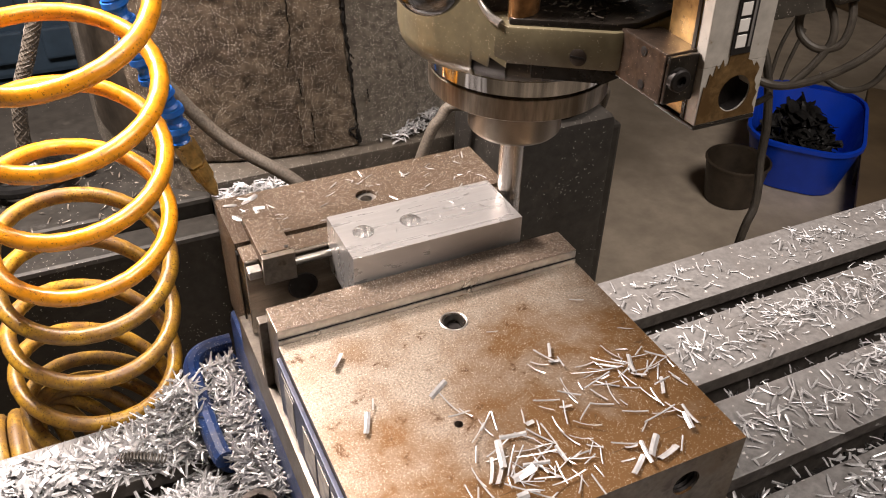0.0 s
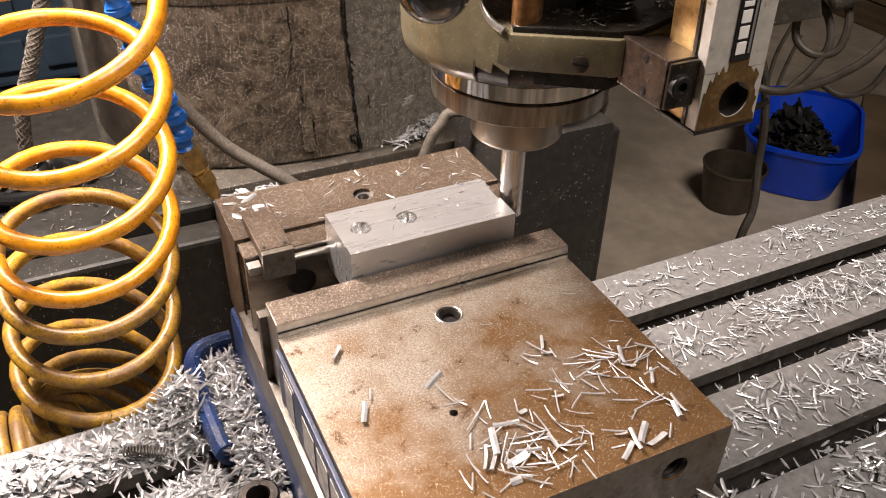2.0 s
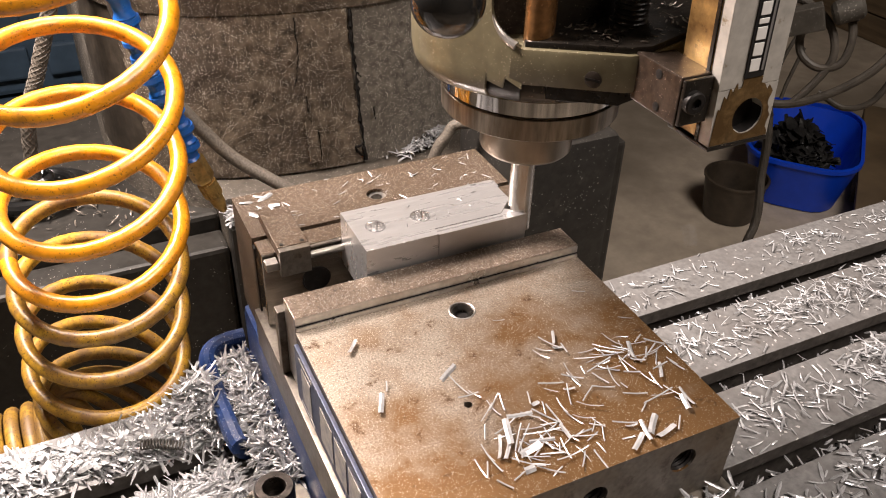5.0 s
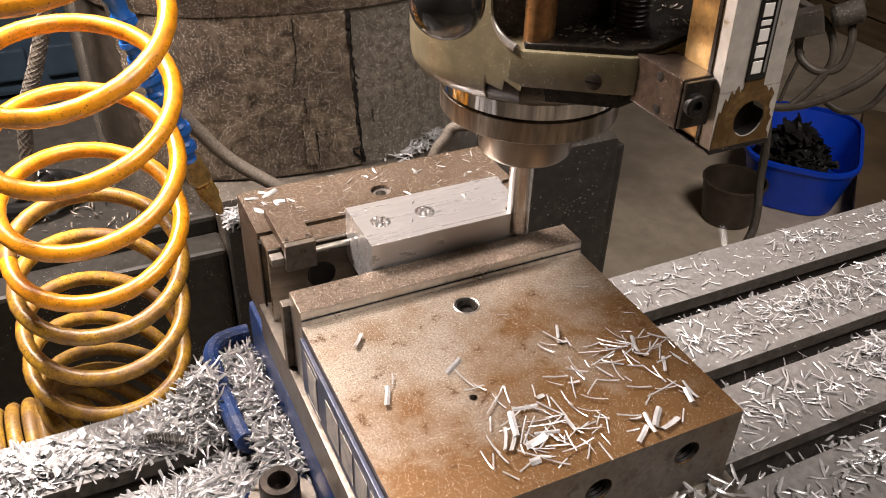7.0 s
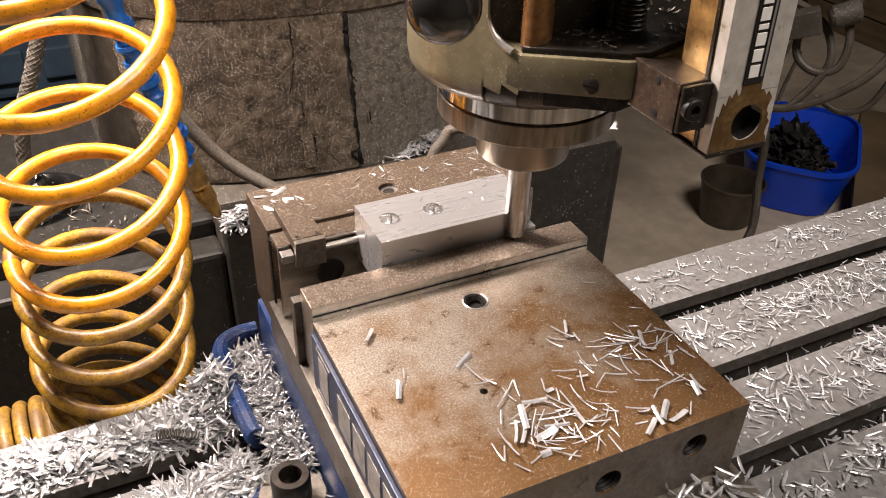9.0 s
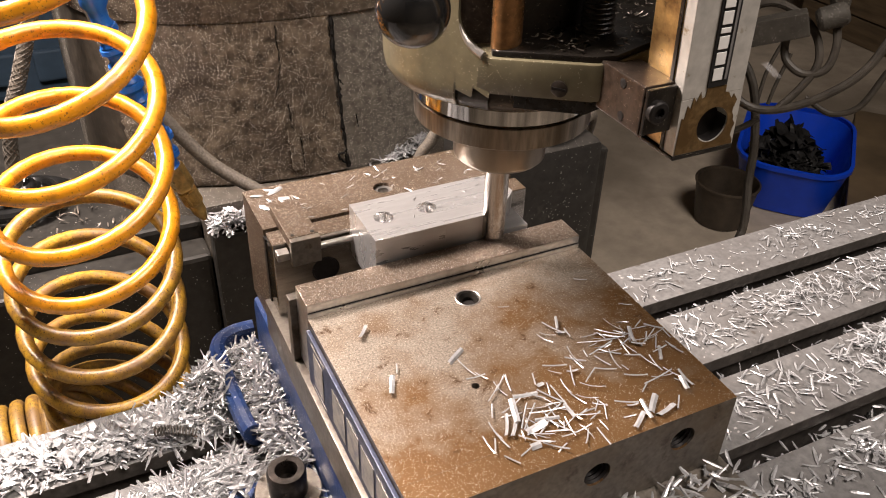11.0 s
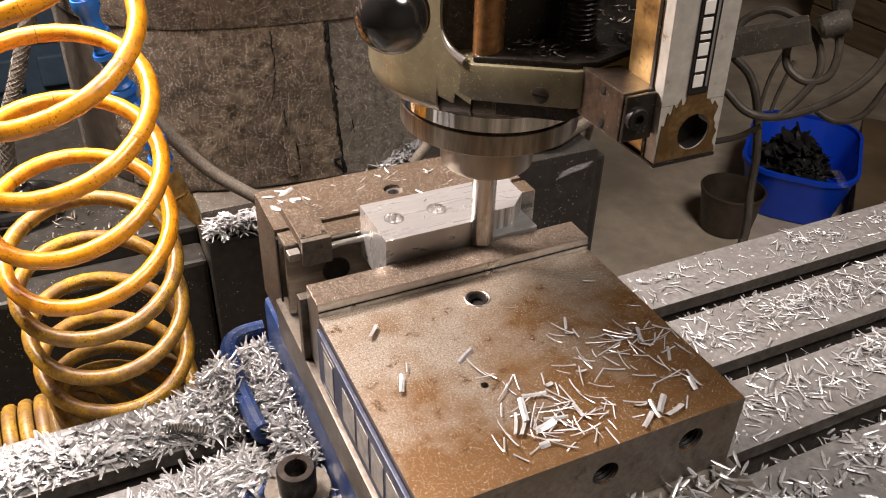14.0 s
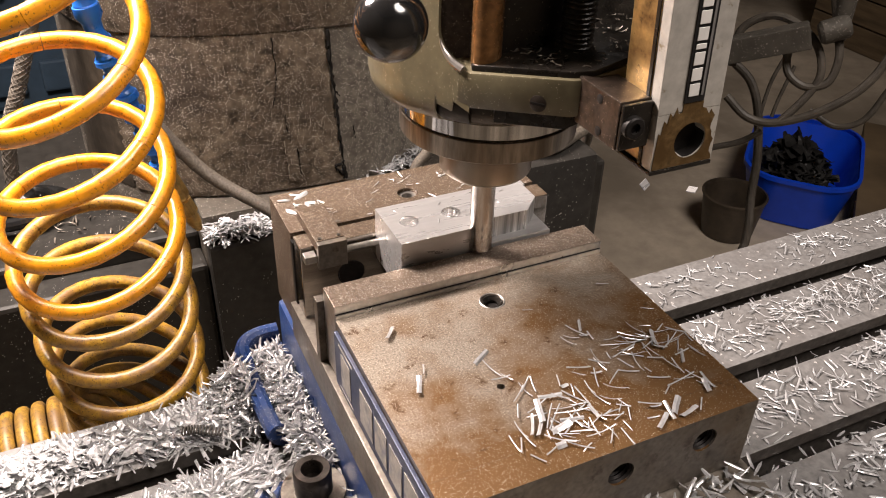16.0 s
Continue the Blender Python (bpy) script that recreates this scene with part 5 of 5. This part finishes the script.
oily = scatter(rng, 200, -0.24, 0.015, 0.335, 0.47, -0.030, (0.003, 0.010), (0.0005, 0.0016), 0.006, blob((-0.12, 0.40, 0.07, 0.05, 1.0), (-0.03, 0.36, 0.04, 0.03, 0.8)), curl=0.8)
chips("oily_casting_chips", oily, "dull oily chips lying on the dark saddle", (-0.1, 0.4, -0.03), M_BED, on_table=False)
loop = thing("black_hose", (-0.11, 0.40, -0.03), "black rubber hose looped on the dark saddle", "hose")
ring = [(-0.115 + (0.045 - 0.0006 * k) * math.cos(k * 0.21), 0.405 + (0.040 - 0.0006 * k) * math.sin(k * 0.21), -0.0235 + 0.00032 * k) for k in range(64)]
part("tube", tube(ring, 0.0058, 10), M_BLACK, loop, smooth=True)
chips("casting_chips", ledge, "bright chips gathered on the dark castings", (0.1, 0.3, 0), on_table=False)

# ---- floor things ----
tub = thing("blue_tub", (1.865, 1.240, FLOOR), "blue plastic tub heaped with dark scrap", "tub")
def rect_ring(w, d, z, r):
    return [(x, y, z) for x, y in rounded(-w / 2, w / 2, -d / 2, d / 2, r, 5)]
M = pose(1.865, 1.240, FLOOR, 0, 0, 41)
def ring_mesh(loops, close):
    bm = bmesh.new()
    rings = [[bm.verts.new(M @ Vector(p)) for p in lp] for lp in loops]
    for p, q in zip(rings, rings[1:]):
        for i in range(len(p)):
            bm.faces.new((p[i], p[(i + 1) % len(p)], q[(i + 1) % len(p)], q[i]))
    if close:
        bm.faces.new(rings[0][::-1])
        bm.faces.new(rings[-1])
    return bm
part("shell", ring_mesh([rect_ring(0.37, 0.24, 0.004, 0.08), rect_ring(0.446, 0.306, 0.150, 0.10), rect_ring(0.438, 0.298, 0.150, 0.10), rect_ring(0.36, 0.23, 0.020, 0.08)], True), M_TOTE, tub, smooth=True)
part("rim", ring_mesh([rect_ring(0.442, 0.302, 0.151, 0.10), rect_ring(0.458, 0.318, 0.150, 0.11), rect_ring(0.458, 0.318, 0.162, 0.11), rect_ring(0.438, 0.298, 0.163, 0.10), rect_ring(0.442, 0.302, 0.151, 0.10)], False), M_TOTE, tub, smooth=True)
spots = []
for i in range(420):
    a, r = rng.uniform(0, math.tau), math.sqrt(rng.random())
    p = M @ Vector((-0.045 + 0.13 * r * math.cos(a), 0.02 + 0.095 * r * math.sin(a), 0.100 + 0.11 * (1 - r * r) * rng.random()))
    spots.append((p.x, p.y, p.z, rng.uniform(0, 6), rng.uniform(-.8, .8), rng.uniform(-.8, .8), rng.uniform(0.03, 0.09), rng.uniform(0.008, 0.03), 0.9))
chips("scrap_heap", spots, "dark metal scrap filling the blue tub", tuple(M.translation), M_SWARF, on_table=False)
bucket = thing("brown_bucket", (1.545, 1.165, FLOOR), "grimy brown bucket standing before the tub", "bucket")
part("body", lathe([(0, 0.003), (0.070, 0.003), (0.085, 0.118), (0.081, 0.118), (0.068, 0.02), (0, 0.02)], (1.545, 1.165, FLOOR), 32), M_BUCKET, bucket, smooth=True)
part("rim", lathe([(0.0815, 0.1185), (0.0880, 0.1185), (0.0890, 0.124), (0.0830, 0.126), (0.0815, 0.1185)], (1.545, 1.165, FLOOR), 32), M_BUCKET, bucket, smooth=True)
crate = thing("wooden_pallet", (2.1, 1.0, FLOOR), "grimy tan wooden pallet on the shop floor", "pallet")
P = Matrix.Translation((1.75, 0.935, FLOOR)) @ Vector((0.555, 0.469, 0)).to_track_quat("X", "Z").to_matrix().to_4x4()
for k in range(5):
    part("plank", box(-0.2, 0.73, -0.100 - k * 0.11, -0.002 - k * 0.11, 0.078, 0.100, bevel=0.003, m=P), M_WOOD, crate)
for k in range(3):
    part("bearer", box(-0.2 + k * 0.42, -0.11 + k * 0.42, -0.54, -0.004, 0.002, 0.077, bevel=0.003, m=P), M_WOOD, crate)
crate = thing("wooden_crate", (3.3, 1.8, FLOOR), "dim brown boarded crate further back on the floor", "crate")
for k in range(6):
    part("plank", box(3.03, 3.7, 1.1, 2.35, FLOOR + 0.002 + k * 0.11, FLOOR + 0.105 + k * 0.11, bevel=0.004), M_WOOD, crate)

# slate-blue ribbed crates far behind on the other side
for k, (x, y, z) in enumerate(((-0.24, 1.10, FLOOR), (-0.24, 1.10, FLOOR + 0.34), (-0.24, 1.10, FLOOR + 0.68))):
    ob = thing("storage_crate", (x, y, z), "slate-blue ribbed plastic storage crate in a stack", "crate", "stacked storage crates")
    part("shell", box(x - 0.32, x + 0.26, y, y + 0.35, z + 0.002, z + 0.335, bevel=0.008), M_TOTE_GREY, ob)
    for i in range(5):
        for j in range(4):
            px, pz = x - 0.27 + i * 0.105, z + 0.03 + j * 0.075
            part("rib", box(px, px + 0.08, y - 0.012, y - 0.001, pz, pz + 0.05, bevel=0.004), M_TOTE_GREY, ob)

stand = thing("ceiling_stand", (0.782, 0.372, 2.6), "dusty grey hanging steel stand with crossbar and clamp", "stand")
d = Vector((0.757 - 0.60, 0.366 - 0.50, 0.043 + 0.028))
bm = box(-0.012, 0.20, -0.010, 0.010, -0.015, 0.015, bevel=0.002, m=Matrix.Translation((0.60, 0.50, -0.028)) @ d.to_track_quat("X", "Z").to_matrix().to_4x4())
part("crossbar", bm, M_PIPE, stand)
part("upright", tube([(0.782, 0.372, 0.03), (0.782, 0.372, 2.6)], 0.011, 14), M_PIPE, stand, smooth=True)
part("clamp", lathe([(0, -0.017), (0.011, -0.017), (0.014, -0.013), (0.014, 0.013), (0.011, 0.017), (0, 0.017)], (0.768, 0.366, 0.044), 20, (0.6, -0.4, 0.3)), M_PIPE, stand, smooth=True)


def cable(points, r=0.0062, label="loose grey cable hanging in loops"):
    ob = thing("cable", points[0], label, "cable", "hanging cables")
    part("strand", tube(spline(points, 10), r * 0.8, 10), M_CABLE, ob, smooth=True)


cable([(0.692, 0.437, -0.016), (0.703, 0.446, 0.025), (0.728, 0.428, 0.046), (0.749, 0.402, 0.040), (0.762, 0.377, 0.019), (0.761, 0.362, -0.011), (0.745, 0.364, -0.041), (0.723, 0.372, -0.070)])
cable([(0.684, 0.426, -0.050), (0.698, 0.400, -0.069), (0.718, 0.377, -0.071), (0.748, 0.351, -0.055), (0.778, 0.330, -0.029), (0.797, 0.320, -0.004), (0.810, 0.317, 0.023), (0.820, 0.316, 0.048)], 0.0066)
cable([(0.782, 0.521, -0.056), (0.795, 0.498, -0.076), (0.797, 0.475, -0.110), (0.788, 0.447, -0.167), (0.774, 0.428, -0.215), (0.757, 0.402, -0.268), (0.73, 0.39, -0.36), (0.72, 0.40, FLOOR)], 0.0075)
cable([(0.733, 0.392, 0.024), (0.737, 0.396, 0.0), (0.738, 0.386, -0.016), (0.749, 0.368, -0.025), (0.766, 0.353, -0.016), (0.776, 0.356, 0.013), (0.777, 0.372, 0.046), (0.774, 0.388, 0.085)])
cable([(0.866, 0.512, -0.050), (0.848, 0.511, -0.090), (0.833, 0.502, -0.132)], 0.0035)
cable([(0.986, 0.547, -0.172), (1.008, 0.511, -0.187), (1.035, 0.486, -0.170), (1.062, 0.480, -0.120), (1.082, 0.475, -0.081)], 0.006)
cable([(0.710, 0.464, -0.146), (0.718, 0.458, -0.142), (0.741, 0.441, -0.131), (0.763, 0.429, -0.114)], 0.0052)
cable([(0.907, 0.529, -0.081), (0.888, 0.525, -0.126), (0.878, 0.521, -0.153)], 0.0035)

# ---- flying chips and cut material ----
flakes = []


def clip_half(poly, nx, ny, c):
    """The part of a polygon where nx x + ny y <= c."""
    out = []
    for (x0, y0), (x1, y1) in zip(poly, poly[1:] + poly[:1]):
        a, b = nx * x0 + ny * y0 - c, nx * x1 + ny * y1 - c
        if a <= 0:
            out.append((x0, y0))
        if a * b < 0:
            s = a / (a - b)
            out.append((x0 + s * (x1 - x0), y0 + s * (y1 - y0)))
    return out


def tool_at(t):
    ts = [r[0] for r in TABLE_ROWS]
    return AX - np.interp(t, ts, [r[1] for r in TABLE_ROWS]), AY - np.interp(t, ts, [r[2] for r in TABLE_ROWS])


def cut_time(cx, cy, rad=0.0055):
    for k in range(0, 1601):
        x, y = tool_at(k / 100)
        if math.hypot(x - cx, y - cy) < rad:
            return k / 100
    return None


def flake(poly, z0, z1):
    if len(poly) < 3:
        return
    cx, cy = sum(p[0] for p in poly) / len(poly), sum(p[1] for p in poly) / len(poly)
    t = cut_time(cx, cy, 0.0086 if cx > 0.1296 else 0.0055)
    ob = part("cut_chip", prism([(x - cx, y - cy) for x, y in poly], z0 - (z0 + z1) / 2, z1 - (z0 + z1) / 2), M_ALU)
    ob.location = (cx, cy, (z0 + z1) / 2)
    tagged(ob, "sliver of aluminium cut from the workpiece", "metal chip", "chips cut from the block")
    flakes.append((ob, t, Vector((cx, cy, (z0 + z1) / 2))))


corner = [(0.1297, 0.0350), (0.1188, CUTY), (0.1188, YW0), (XW1, YW0), (XW1, 0.0350)]
u = (-0.7071, -0.7071)
lo, hi = u[0] * XW1 + u[1] * 0.0350, u[0] * 0.1188 + u[1] * YW0
n = 20
LEVELS = [ZL + (ZW - ZL) * i / 2 for i in range(3)]
for i in range(n):
    a, b = lo + (hi - lo) * i / n, lo + (hi - lo) * (i + 1) / n
    piece = clip_half(clip_half(corner, u[0], u[1], b), -u[0], -u[1], -a)
    for z0, z1 in zip(LEVELS, LEVELS[1:]):
        flake(piece, z0, z1)
n = 46
for i in range(n):
    x1 = 0.1188 - (0.1188 - 0.0813) * i / n
    x0 = 0.1188 - (0.1188 - 0.0813) * (i + 1) / n
    for z0, z1 in zip(LEVELS, LEVELS[1:]):
        flake([(x0, YW0), (x1, YW0), (x1, CUTY), (x0, CUTY)], z0, z1)
n = 24
for i in range(n):
    y0 = 0.0350 + (YW1 - 0.0350) * i / n
    y1 = 0.0350 + (YW1 - 0.0350) * (i + 1) / n
    for z0, z1 in zip(LEVELS, LEVELS[1:]):
        flake([(0.1297, y0), (XW1, y0), (XW1, y1), (0.1297, y1)], z0, z1)


# ---- movement ----
def table_at(t):
    ts = [r[0] for r in TABLE_ROWS]
    return Vector((float(np.interp(t, ts, [r[1] for r in TABLE_ROWS])), float(np.interp(t, ts, [r[2] for r in TABLE_ROWS])), 0))


def motions():
    for ob in TABLE_THINGS:
        home = ob.matrix_basis.copy()
        walk(ob, [(t, Matrix.Translation((dx, dy, 0)) @ home) for t, dx, dy in TABLE_ROWS])
    for ob, i in coil_parts:
        walk(ob, [(t, coil_pose(i, dx, dy)) for t, dx, dy in TABLE_ROWS])
    home = mill.matrix_basis.copy()
    walk(mill, [(k * 0.1, home @ pose(0, 0, 0, 0, 0, 80 * k)) for k in range(161)])
    rng = random.Random(3)
    for ob, t, place in flakes:
        rows = []
        t = None if t is None else rng.uniform(0.0, 3.0) if t < 0.03 else t + rng.uniform(0.0, 0.25)
        end = 16.0 if t is None else t
        k = 0.0
        while k < end:
            rows.append((k, Matrix.Translation(place + table_at(k))))
            k += 0.5
        if t is None or t > 15.9:
            rows.append((16.0, Matrix.Translation(place + table_at(16.0))))
            walk(ob, rows)
            continue
        start = place + table_at(t)
        if rows and t - rows[-1][0] < 0.04:
            rows.pop()
        rows.append((t, Matrix.Translation(start)))
        if t < 3.0:
            vel = Vector((rng.uniform(-0.8, -0.1), rng.uniform(0.5, 1.1), rng.uniform(0.6, 1.4)))
        else:
            vel = Vector((rng.uniform(0.5, 1.6), rng.uniform(0.1, 0.9), rng.uniform(0.3, 1.2)))
        spin = Vector((rng.uniform(-60, 60), rng.uniform(-60, 60), rng.uniform(-60, 60)))
        s, p = 0.0, start
        while t + s < 15.9 and p.z > FLOOR + 0.02:
            s += 0.0667
            p = start + vel * s + Vector((0, 0, -4.9 * s * s))
            if vel.x < 0 and p.y > 0.275:
                p.y = 0.275
            n = s / 0.0667
            rows.append((t + s, Matrix.Translation((p.x, p.y, max(p.z, FLOOR + 0.01))) @ pose(0, 0, 0, *(spin * n))))
        if rows[-1][0] < 16.0:
            rows.append((16.0, rows[-1][1]))
        walk(ob, rows)


motions()
